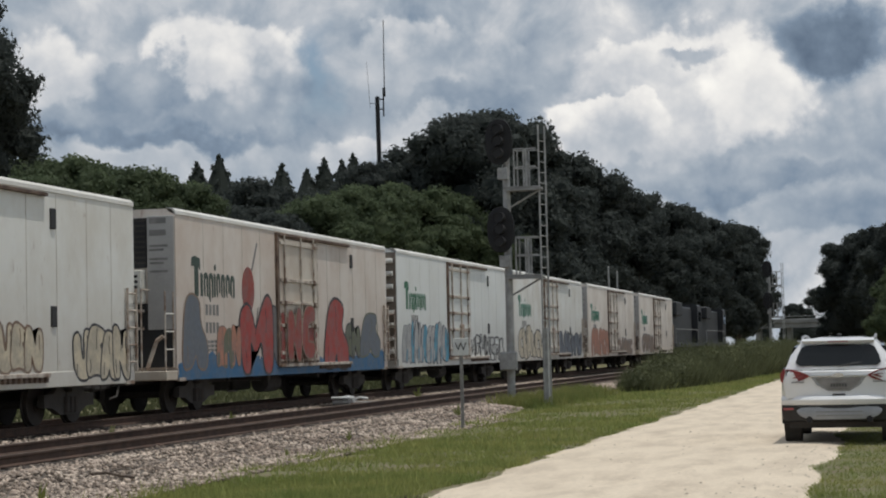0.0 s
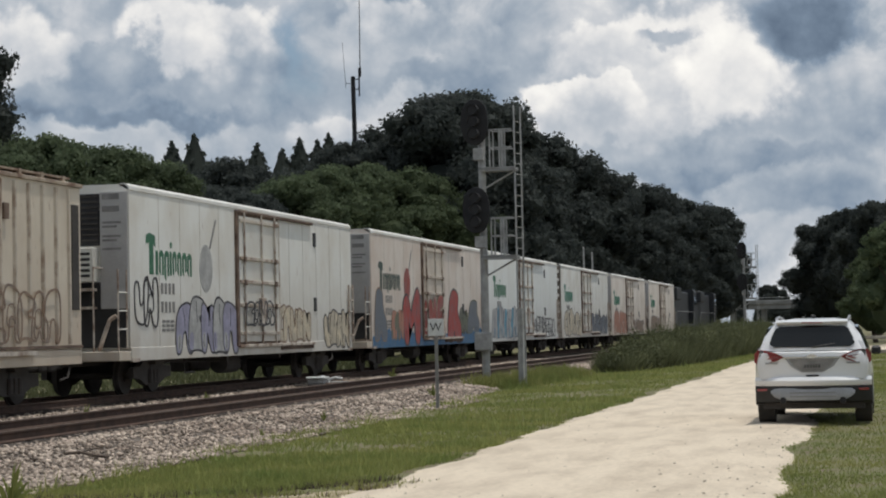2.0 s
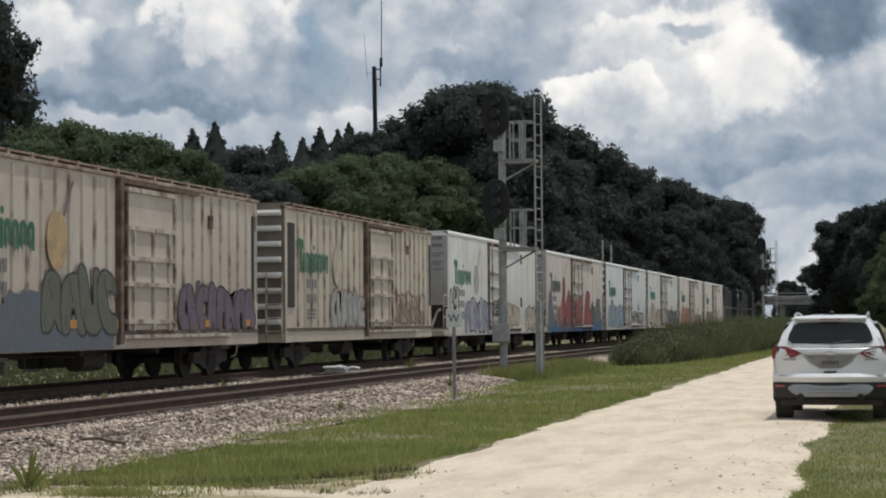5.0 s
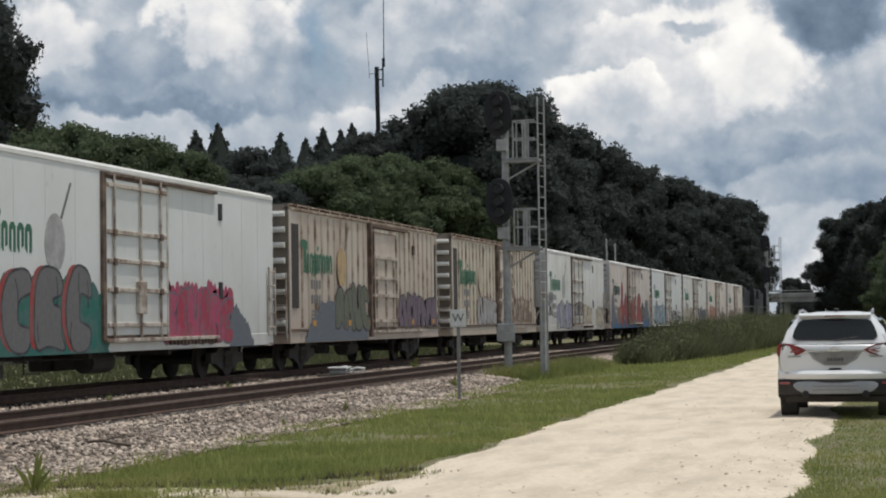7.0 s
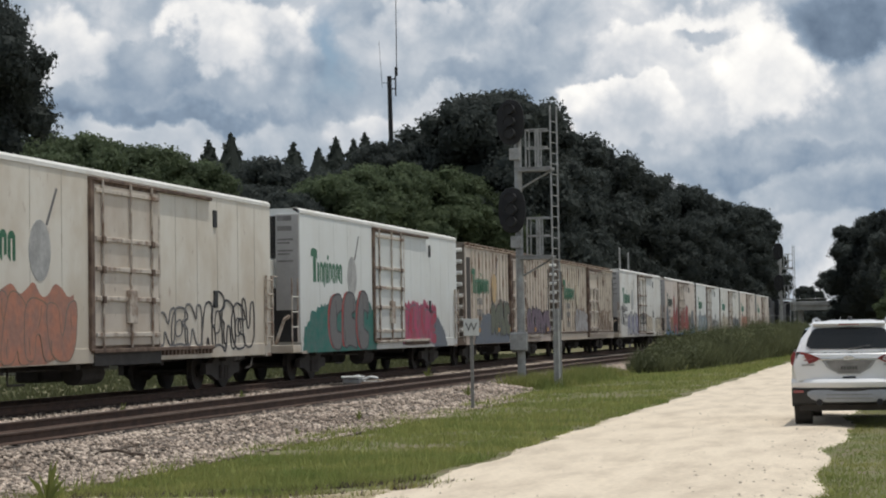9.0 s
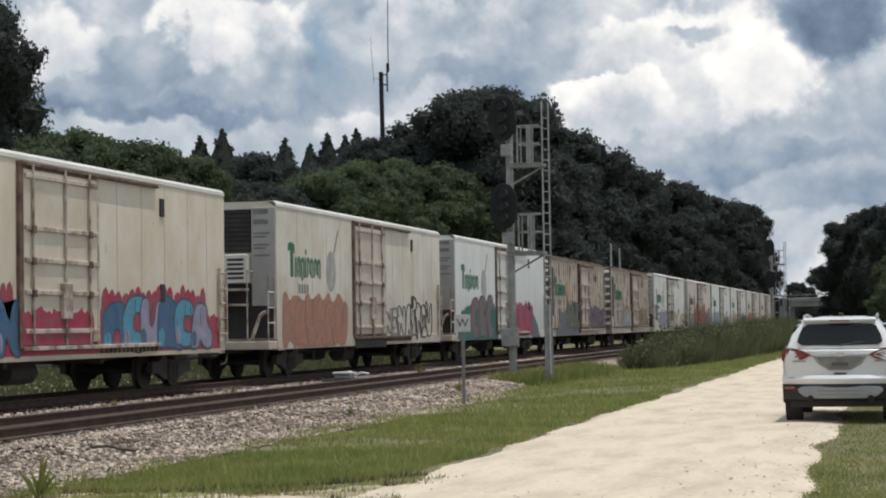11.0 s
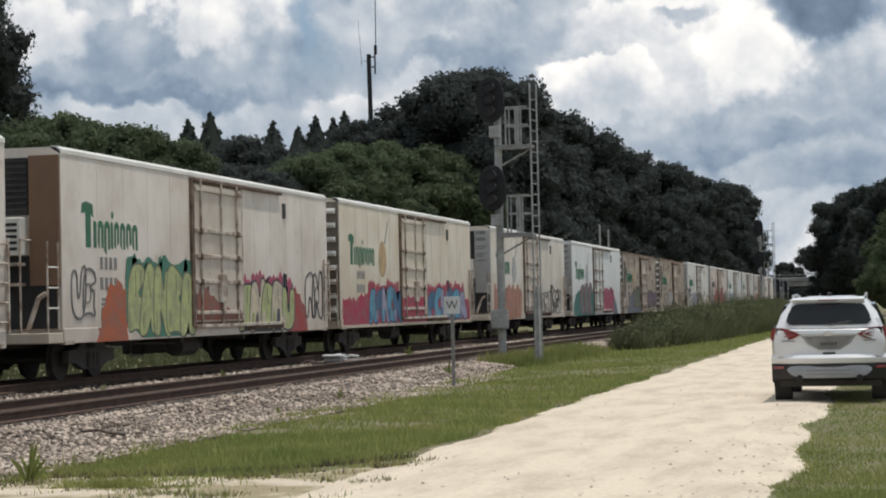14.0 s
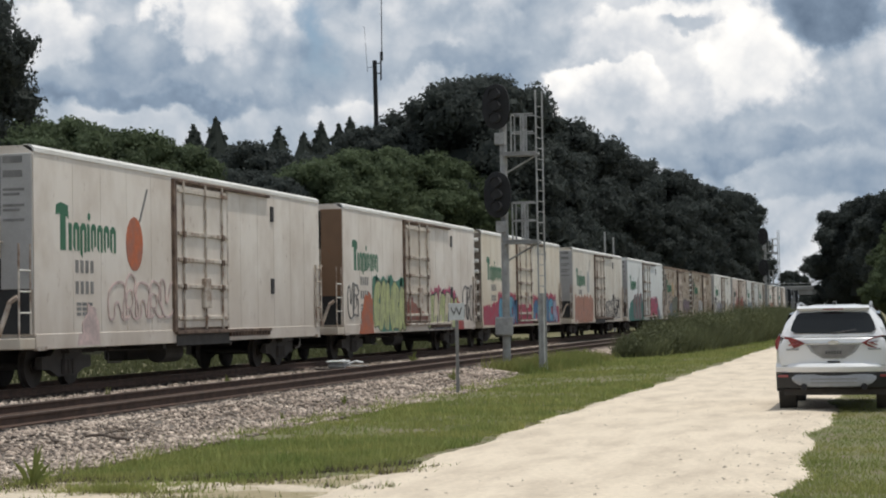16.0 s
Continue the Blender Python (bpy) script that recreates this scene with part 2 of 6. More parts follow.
M["cream"] = dirty_paint("cream_car_paint", (0.66, 0.60, 0.54), (0.46, 0.34, 0.26), (0.30, 0.13, 0.08), 0.65, seed=4.4)
M["tan"] = [dirty_paint(f"tan_car_paint_{i}", b, g, (0.20, 0.085, 0.04), 0.62, seed=5.3 * i + 1) for i, (b, g) in enumerate((
    ((0.68, 0.61, 0.50), (0.46, 0.35, 0.25)), ((0.64, 0.56, 0.48), (0.42, 0.31, 0.24))))]
M["roofw"] = material("roof_paint", (0.78, 0.77, 0.74), (0.62, 0.60, 0.55), 0.8, 0.5)
M["roofrust"] = material("rusted_roof_edge", (0.45, 0.38, 0.30), (0.16, 0.09, 0.06), 2.0, 0.8)
M["doorw"] = dirty_paint("door_paint", (0.66, 0.60, 0.52), (0.36, 0.25, 0.17), (0.14, 0.06, 0.035), 0.75, seed=9.0)
M["rust"] = material("rusty_bar", (0.22, 0.155, 0.115), (0.075, 0.047, 0.036), 3.0, 0.85, bump=0.2)
M["barw"] = material("pale_worn_bar", (0.58, 0.52, 0.45), (0.20, 0.125, 0.085), 2.5, 0.75, low=0.36, high=0.58)
M["under"] = material("black_underframe", (0.062, 0.056, 0.051), (0.042, 0.037, 0.034), 3.0, 0.85, bump=0.3, bump_scale=20)
M["wheel"] = material("dark_wheel_steel", (0.066, 0.057, 0.051), (0.044, 0.038, 0.034), 4.0, 0.8, metal=0.2)
M["grey"] = material("grey_end_panel", (0.42, 0.41, 0.40), (0.34, 0.33, 0.32), 1.5, 0.6)
M["brown"] = dirty_paint("rust_brown_panel", (0.21, 0.125, 0.075), (0.13, 0.08, 0.05), (0.24, 0.10, 0.04), 0.9, 0.8, seed=2.2)
M["darkslot"] = material("dark_louvre", (0.022, 0.022, 0.024), (0.012, 0.012, 0.014), 3.0, 0.6)
M["green"] = material("green_paint", (0.035, 0.165, 0.085), (0.030, 0.125, 0.070), 3.0, 0.6)
M["bluegreen"] = material("faded_green_paint", (0.06, 0.22, 0.15), (0.05, 0.17, 0.12), 3.0, 0.6)
M["blackgreen"] = material("black_green_paint", (0.030, 0.055, 0.045), (0.045, 0.075, 0.06), 3.0, 0.6)
M["ribs"] = material("rust_stained_rib", (0.58, 0.51, 0.42), (0.24, 0.16, 0.11), 1.4, 0.75, low=0.36, high=0.52)
M["inkdark"] = material("faded_black_paint", (0.05, 0.05, 0.05), (0.09, 0.085, 0.08), 4.0, 0.7)
M["inkgrey"] = material("grey_stencil_paint", (0.17, 0.165, 0.16), (0.27, 0.26, 0.25), 4.0, 0.7)
M["galv"] = material("galvanised_steel", (0.40, 0.405, 0.40), (0.27, 0.27, 0.265), 4.0, 0.6, metal=0.3)
M["black"] = material("matt_black_paint", (0.022, 0.022, 0.024), (0.015, 0.015, 0.017), 3.0, 0.8)
M["signw"] = material("white_sign_sheet", (0.66, 0.67, 0.66), (0.55, 0.56, 0.55), 5.0, 0.5)
M["concrete"] = material("weathered_concrete", (0.24, 0.24, 0.235), (0.17, 0.17, 0.165), 0.5, 0.9, bump=0.2)
M["carwhite"] = material("white_car_lacquer", (0.76, 0.77, 0.785), (0.72, 0.73, 0.745), 0.8, 0.28, coat=0.6, fine=0.01)
M["trim"] = material("black_plastic_trim", (0.02, 0.02, 0.022), (0.014, 0.014, 0.015), 6.0, 0.55)
M["tyre"] = material("tyre_rubber", (0.036, 0.034, 0.032), (0.055, 0.048, 0.042), 8.0, 0.85)
M["silver"] = material("silver_plastic", (0.34, 0.345, 0.35), (0.28, 0.285, 0.29), 4.0, 0.35, metal=0.5)
M["chrome"] = material("chrome", (0.7, 0.7, 0.7), (0.6, 0.6, 0.6), 4.0, 0.12, metal=1.0)
M["glass"] = material("dark_tinted_glass", (0.012, 0.014, 0.016), (0.008, 0.009, 0.010), 1.0, 0.05, fine=0.01)
M["glass"].node_tree.nodes["Principled BSDF"].inputs["Specular IOR Level"].default_value = 0.4
M["seam"] = material("dirty_seam", (0.56, 0.53, 0.47), (0.42, 0.37, 0.30), 3.0, 0.8)
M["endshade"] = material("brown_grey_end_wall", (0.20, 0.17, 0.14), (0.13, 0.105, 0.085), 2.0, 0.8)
M["redlens"] = material("red_lamp_lens", (0.27, 0.040, 0.048), (0.19, 0.026, 0.032), 6.0, 0.12, coat=1.0)
M["lampclear"] = material("clear_lamp_plastic", (0.34, 0.10, 0.105), (0.28, 0.075, 0.08), 6.0, 0.15, coat=1.0)
M["palewood"] = material("weathered_pale_wood", (0.42, 0.39, 0.33), (0.28, 0.25, 0.21), 3.0, 0.85, stretch=(0.4, 3, 3), bump=0.3)
M["loco"] = material("dark_locomotive_paint", (0.022, 0.024, 0.028), (0.013, 0.015, 0.018), 1.0, 0.6)
M["twig"] = material("dry_wood", (0.14, 0.11, 0.085), (0.08, 0.06, 0.05), 6.0, 0.9)


PAINTS = {
    "red": (0.36, 0.05, 0.042), "blue": (0.035, 0.13, 0.26), "slate": (0.13, 0.15, 0.18), "lilac": (0.33, 0.32, 0.44), "cream": (0.62, 0.54, 0.40),
    "olive": (0.13, 0.14, 0.09), "plum": (0.17, 0.11, 0.15), "grey": (0.16, 0.155, 0.155), "teal": (0.015, 0.15, 0.12), "pink": (0.46, 0.05, 0.13),
    "salmon": (0.46, 0.20, 0.13), "sky": (0.08, 0.32, 0.46), "lime": (0.46, 0.50, 0.22), "orange": (0.44, 0.115, 0.045), "ink": (0.03, 0.028, 0.035),
    "brownish": (0.24, 0.16, 0.11), "palegrey": (0.44, 0.43, 0.42), "amber": (0.58, 0.28, 0.05), "sand": (0.58, 0.40, 0.20), "fruit": (0.50, 0.13, 0.05),
    "rusty": (0.27, 0.085, 0.05), "shade": (0.45, 0.45, 0.44), "palepink": (0.66, 0.50, 0.47), "navy": (0.05, 0.06, 0.11), "crimson": (0.40, 0.028, 0.07), "cherry": (0.30, 0.055, 0.042),
}
for key, c in PAINTS.items():
    M["p_" + key] = material("spray_" + key, c, tuple(0.62 * x + 0.06 for x in c), 3.0, 0.65, fine=0.25, bump_scale=9, low=0.40, high=0.60)


# ---- building helpers ----
class Geo:
    """Vertices and faces of one mesh, gathered piece by piece."""

    def __init__(self):
        self.v, self.f = [], []

    def add(self, verts, faces):
        k = len(self.v)
        self.v += [tuple(p) for p in verts]
        self.f += [tuple(i + k for i in q) for q in faces]
        return self

    def box(self, x0, x1, y0, y1, z0, z1, c=0.0):
        """A box; c > 0 chamfers its long vertical and horizontal edges a little."""
        if c <= 0:
            v = [(x, y, z) for z in (z0, z1) for y in (y0, y1) for x in (x0, x1)]
            return self.add(v, [(0, 2, 3, 1), (4, 5, 7, 6), (0, 1, 5, 4), (2, 6, 7, 3), (0, 4, 6, 2), (1, 3, 7, 5)])
        v, ids = [], {}
        for i, (ix, iy, iz) in enumerate([(a, b_, d) for a in (0, 1) for b_ in (0, 1) for d in (0, 1)]):
            X, Y, Z = (x0, x1)[ix], (y0, y1)[iy], (z0, z1)[iz]
            sx, sy, sz = (1, -1)[ix], (1, -1)[iy], (1, -1)[iz]
            ids[ix, iy, iz] = (len(v), len(v) + 1, len(v) + 2)
            v += [(X, Y + sy * c, Z + sz * c), (X + sx * c, Y, Z + sz * c), (X + sx * c, Y + sy * c, Z)]
        f = []
        for ax in range(3):
            o1, o2 = [k for k in range(3) if k != ax]
            for s in (0, 1):
                loop = []
                for p, q in ((0, 0), (1, 0), (1, 1), (0, 1)):
                    key = [0, 0, 0]
                    key[ax], key[o1], key[o2] = s, p, q
                    loop.append(ids[tuple(key)][ax])
                flip = (s == 1) == (ax != 1)
                f.append(tuple(loop if flip else loop[::-1]))
        for ax in range(3):
            o1, o2 = [k for k in range(3) if k != ax]
            for p in (0, 1):
                for q in (0, 1):
                    a, b_ = [0, 0, 0], [0, 0, 0]
                    a[o1] = b_[o1] = p
                    a[o2] = b_[o2] = q
                    b_[ax] = 1
                    a, b_ = tuple(a), tuple(b_)
                    f.append((ids[a][o1], ids[b_][o1], ids[b_][o2], ids[a][o2]))
        f += [ids[k] for k in ids]
        return self.add(v, f)

    def tube(self, p0, p1, r0, r1=None, n=8, caps=True):
        r1 = r0 if r1 is None else r1
        p0, p1 = Vector(p0), Vector(p1)
        d = (p1 - p0).normalized()
        a = d.orthogonal().normalized()
        b_ = d.cross(a)
        v = []
        for p, r in ((p0, r0), (p1, r1)):
            for i in range(n):
                t = 2 * math.pi * i / n
                v.append(p + (a * math.cos(t) + b_ * math.sin(t)) * r)
        f = [(i, (i + 1) % n, n + (i + 1) % n, n + i) for i in range(n)]
        if caps:
            f += [tuple(range(n))[::-1], tuple(range(n, 2 * n))]
        return self.add(v, f)

    def path(self, pts, r, n=6):
        for a, b_ in zip(pts[:-1], pts[1:]):
            self.tube(a, b_, r, n=n)
        return self

    def prism(self, poly, axis, a, b_):
        """A flat outline pushed along an axis: poly holds the two other coordinates in order."""
        def put(p, d):
            q = list(p)
            q.insert(axis, d)
            return q
        n = len(poly)
        v = [put(p, a) for p in poly] + [put(p, b_) for p in poly]
        return self.add(v, [tuple(range(n)), tuple(range(n, 2 * n))[::-1]] + [(i, n + i, n + (i + 1) % n, (i + 1) % n) for i in range(n)])

    def loft(self, rings, caps=True):
        n = len(rings[0])
        v = [p for r in rings for p in r]
        f = [(k * n + i, k * n + (i + 1) % n, (k + 1) * n + (i + 1) % n, (k + 1) * n + i) for k in range(len(rings) - 1) for i in range(n)]
        if caps:
            f += [tuple(range(n))[::-1], tuple(range((len(rings) - 1) * n, len(rings) * n))]
        return self.add(v, f)

    def mesh(self, name, smooth=False):
        me = bpy.data.meshes.new(name)
        me.from_pydata(self.v, [], self.f)
        b_ = bmesh.new()
        b_.from_mesh(me)
        bmesh.ops.recalc_face_normals(b_, faces=b_.faces)
        b_.to_mesh(me)
        b_.free()
        if smooth:
            for p in me.polygons:
                p.use_smooth = True
            me.set_sharp_from_angle(angle=radians(35))
        return me


def part(name, geo, mat, parent=None, label="", smooth=False, kind=""):
    me = geo.mesh(name, smooth)
    me.materials.append(mat)
    ob = new(name, me)
    ob.parent = parent
    return tagged(ob, label=label, kind=kind)


def thing(name, label, category, m=None, group=""):
    ob = tagged(new(name), label, category, group)
    ob.empty_display_size = 0.2
    if m is not None:
        ob.matrix_basis = m
    return ob


def quick_mesh(name, verts, quads, mat):
    """A large mesh from numpy arrays of vertices and of faces with the same number of corners."""
    me = bpy.data.meshes.new(name)
    verts, quads = np.asarray(verts, np.float32), np.asarray(quads, np.int32)
    k = quads.shape[1]
    me.vertices.add(len(verts))
    me.vertices.foreach_set("co", verts.ravel())
    me.loops.add(quads.size)
    me.loops.foreach_set("vertex_index", quads.ravel())
    me.polygons.add(len(quads))
    me.polygons.foreach_set("loop_start", np.arange(0, quads.size, k, dtype=np.int32))
    me.update(calc_edges=True)
    me.materials.append(mat)
    return me


rng = np.random.default_rng(7)

# ---- setting: ground, road, track bed ----
RAIL_Z, BED_Z = 0.33, 0.15
NEAR_X, FAR_X = -12.70, -17.30


def sheet(name, xs, ys, height, mat, label):
    X, Y = np.meshgrid(xs, ys, indexing="ij")
    Z = height(X, Y)
    v = np.stack([X, Y, Z], -1).reshape(-1, 3)
    n, m = len(xs), len(ys)
    i, j = np.meshgrid(np.arange(n - 1), np.arange(m - 1), indexing="ij")
    q = np.stack([i * m + j, (i + 1) * m + j, (i + 1) * m + j + 1, i * m + j + 1], -1).reshape(-1, 4)
    me = quick_mesh(name, v, q, mat)
    for p in me.polygons:
        p.use_smooth = True
    return tagged(new(name, me), label, "ground" if name != "road" else "road", kind="structure")


def wave(X, Y, s):
    return np.sin(X * 1.3 * s + 0.7 * Y * s) * np.cos(Y * 1.1 * s - 0.4 * X * s) + 0.5 * np.sin(2.3 * X * s - 1.9 * Y * s + 1.0)


ground_x = np.r_[-3000, -800, -250, -80, np.arange(-40, 12.1, 1.0), 40, 120, 500, 3000]
ground_y = np.r_[-500, -60, np.arange(-5, 130, 1.5), 160, 220, 320, 500, 900, 1800, 4000]
sheet("ground", ground_x, ground_y, lambda X, Y: -0.035 + 0.02 * wave(X, Y, 0.35), M["ground"], "grassy level ground beside the railway, green and uneven")


def road_mid(Y):
    return -3.15 + 0.0016 * np.maximum(Y - 75, 0) ** 2


def road_sheet():
    ys = np.r_[np.arange(-6, 15, 0.5), np.arange(15, 60, 0.12), np.arange(60, 120, 0.4), np.arange(120, 190, 2.0)]
    us = np.linspace(-1, 1, 25)
    U, Y = np.meshgrid(us, ys, indexing="ij")
    edge = 0.05 * wave(Y * 0 + np.sign(U) * 3, Y, 0.9) + 0.05 * wave(np.sign(U) * 5, Y, 3.1) + 0.03 * wave(np.sign(U) * 2, Y, 7.3)
    X = road_mid(Y) + U * (2.15 + edge * np.abs(U) ** 6) + .16 * np.clip(U, 0, 1) ** 3
    Z = 0.012 - 0.055 * np.abs(U) ** 8 + 0.010 * wave(X, Y, 0.8) - 0.022 * np.exp(-((np.abs(U) - 0.45) / 0.13) ** 2)
    v = np.stack([X, Y, Z], -1).reshape(-1, 3)
    n, m = len(us), len(ys)
    i, j = np.meshgrid(np.arange(n - 1), np.arange(m - 1), indexing="ij")
    q = np.stack([i * m + j, (i + 1) * m + j, (i + 1) * m + j + 1, i * m + j + 1], -1).reshape(-1, 4)
    me = quick_mesh("road", v, q, M["sand"])
    for p in me.polygons:
        p.use_smooth = True
    tagged(new("road", me), "pale sandy lime-rock track with wheel ruts", "dirt road", kind="structure")


road_sheet()


def bed_height(X):
    return np.interp(X, [-21.4, -20.0, -11.0, -9.3], [-0.1, BED_Z - 0.02, BED_Z - 0.02, -0.10])


sheet("track_bed", np.linspace(-21.4, -9.3, 40), np.r_[np.arange(-140, -6, 10), np.arange(-6, 130, 0.8), np.arange(130, 620, 10)],
      lambda X, Y: bed_height(X) + 0.02 * wave(X, Y, 1.7), M["bed"], "grey crushed-stone bed under two railway tracks")


# two darker brown sheets over the bed: far track, then between the near rails
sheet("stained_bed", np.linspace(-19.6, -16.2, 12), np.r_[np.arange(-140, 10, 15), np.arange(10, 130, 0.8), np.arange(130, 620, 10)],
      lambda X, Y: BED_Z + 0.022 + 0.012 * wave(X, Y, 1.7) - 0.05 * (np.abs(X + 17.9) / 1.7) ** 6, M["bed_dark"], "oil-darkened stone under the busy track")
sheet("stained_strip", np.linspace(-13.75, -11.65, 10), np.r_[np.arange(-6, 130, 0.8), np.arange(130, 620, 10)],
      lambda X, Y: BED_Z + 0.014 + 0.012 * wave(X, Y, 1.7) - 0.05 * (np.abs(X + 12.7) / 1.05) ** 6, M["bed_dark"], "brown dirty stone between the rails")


def apron():
    """Bare sandy soil where the verge meets the road in the foreground."""
    us, vs_ = np.linspace(0, 1, 60), np.linspace(0, 1, 90)
    U, V = np.meshgrid(us, vs_, indexing="ij")
    X = -9.6 + 4.5 * U
    far = np.interp(X, [-9.6, -8.6, -7.3, -6.4, -5.4, -4.2], [17.0, 17.9, 18.2, 18.6, 20.2, 22.5]) + 0.22 * wave(X, X * 0, 2.6) + 0.12 * wave(X, X * 0 + 3, 7.0)
    Y = -6 + (far + 6) * V
    Z = 0.002 + 0.012 * wave(X, Y, 0.8) - 0.05 * V ** 40 - 0.05 * (1 - U) ** 12 - 0.03 * U ** 10
    ys = vs_
    v = np.stack([X, Y, Z], -1).reshape(-1, 3)
    n, m = len(us), len(ys)
    i, j = np.meshgrid(np.arange(n - 1), np.arange(m - 1), indexing="ij")
    q = np.stack([i * m + j, (i + 1) * m + j, (i + 1) * m + j + 1, i * m + j + 1], -1).reshape(-1, 4)
    tagged(new("sand_apron", quick_mesh("sand_apron", v, q, M["apron"])), "bare sandy soil with thin grass beside the road", "ground", kind="structure")


apron()


def rails():
    prof = [(-0.075, 0), (0.075, 0), (0.075, 0.014), (0.012, 0.035), (0.010, 0.115), (0.036, 0.128), (0.036, 0.152), (-0.036, 0.152), (-0.036, 0.128), (-0.010, 0.115), (-0.012, 0.035), (-0.075, 0.014)]
    for cx, name in ((NEAR_X, "near_track"), (FAR_X, "far_track")):
        tr = tagged(new(name), "rusty steel railway track on dark timber ties", "railway track", kind="structure")
        for s in (-1, 1):
            x = cx + s * 0.753
            part("rail", Geo().prism([(x + a, RAIL_Z - 0.16 + b_) for a, b_ in prof], 1, -140, 620), M["rail"], tr)
            part("rail_head", Geo().box(x - 0.034, x + 0.034, -140, 620, RAIL_Z - 0.012, RAIL_Z, 0.004), M["railtop"], tr, "worn shiny running surface")
        tie = Geo().box(-1.3, 1.3, -0.115, 0.115, -0.16, 0.0, 0.015).mesh("tie")
        tie.materials.append(M["tie"])
        for k in range(290):
            ob = new("tie", tie)
            ob.parent = tr
            ob.matrix_basis = pose(cx + rng.uniform(-0.04, 0.04), 10 + 0.53 * k, RAIL_Z - 0.165, 0, rng.uniform(-0.3, 0.3), rng.uniform(-1.2, 1.2))


rails()


def blob(geo, c, r, squash=(1, 1, 1), jag=0.25, n=7, m=5):
    """A lumpy closed ball of rings."""
    rings = []
    for i in range(1, m):
        th = math.pi * i / m
        rings.append([(c[0] + squash[0] * r * math.sin(th) * math.cos(2 * math.pi * j / n) * (1 + jag * (random.random() - 0.5)),
                       c[1] + squash[1] * r * math.sin(th) * math.sin(2 * math.pi * j / n) * (1 + jag * (random.random() - 0.5)),
                       c[2] + squash[2] * r * math.cos(th) * (1 + jag * (random.random() - 0.5))) for j in range(n)])
    geo.loft(rings)
    return geo


# ---- rail cars ----
SILL, TOP, HALF = 0.765, 4.65, 1.55  # heights over the rail, half width


def rounded_section(z0, z1, hw, r, n=5):
    pts = [(-hw, z0), (hw, z0)]
    for k in range(n + 1):
        t = math.pi / 2 * k / n
        pts.append((hw - r + r * math.cos(t), z1 - r + r * math.sin(t)))
    for k in range(n + 1):
        t = math.pi / 2 + math.pi / 2 * k / n
        pts.append((-hw + r + r * math.cos(t), z1 - r + r * math.sin(t)))
    return pts


def truck(parent, y):
    """A two-axle truck centred at y: side frames, springs, bolster and two wheelsets."""
    t = part("truck", Geo().box(-1.15, 1.15, -0.2, 0.2, 0.42, 0.68, 0.03), M["under"], parent, "black two-axle truck")
    t.matrix_basis = pose(0, y, 0)
    for s in (-1, 1):
        x0, x1 = sorted((s * 0.98, s * 1.12))
        side = [(-1.15, 0.36), (-1.15, 0.60), (-0.75, 0.62), (-0.45, 0.80), (0.45, 0.80), (0.75, 0.62), (1.15, 0.60), (1.15, 0.36), (0.80, 0.34), (0.42, 0.20), (-0.42, 0.20), (-0.80, 0.34)]
        part("side_frame", Geo().prism(side, 0, x0, x1), M["under"], t)
        g = Geo()
        for k in (-0.2, 0.0, 0.2):
            g.tube((s * 1.14, k, 0.24), (s * 1.14, k, 0.55), 0.075)
        part("spring", g, M["wheel"], t, kind="stuff")
    for k in (-0.86, 0.86):
        g = Geo()
        for s in (-1, 1):
            g.tube((s * 0.70, 0, 0), (s * 0.80, 0, 0), 0.42, n=20).tube((s * 0.67, 0, 0), (s * 0.71, 0, 0), 0.455, n=20)
            g.tube((s * 0.80, 0, 0), (s * 0.83, 0, 0), 0.14, n=10)
        g.tube((-1.1, 0, 0), (1.1, 0, 0), 0.075)
        w = part("wheelset", g, M["wheel"], t)
        w.matrix_basis = pose(0, k, 0.42)
    return t


def bars(parent, name, y0, z0, y1, z1, rows, mat, x, gap=0.35, n=3, wide=0.78):
    """Plain bars that stand for lines of stencilled marks on the side."""
    g = Geo()
    h = (z1 - z0) / rows
    for r in range(rows):
        yy = y0
        zz = z1 - (r + 1) * h
        w = (y1 - y0) / n
        for k in range(n):
            g.box(x - 0.004, x + 0.004, yy, yy + w * wide, zz + h * gap / 2, zz + h * (1 - gap / 2))
            yy += w
    return part(name, g, mat, parent, kind="stuff")


def ellipse(cy, cz, a, b_, n=20):
    return [(cy + a * math.cos(2 * math.pi * k / n), cz + b_ * math.sin(2 * math.pi * k / n)) for k in range(n)]


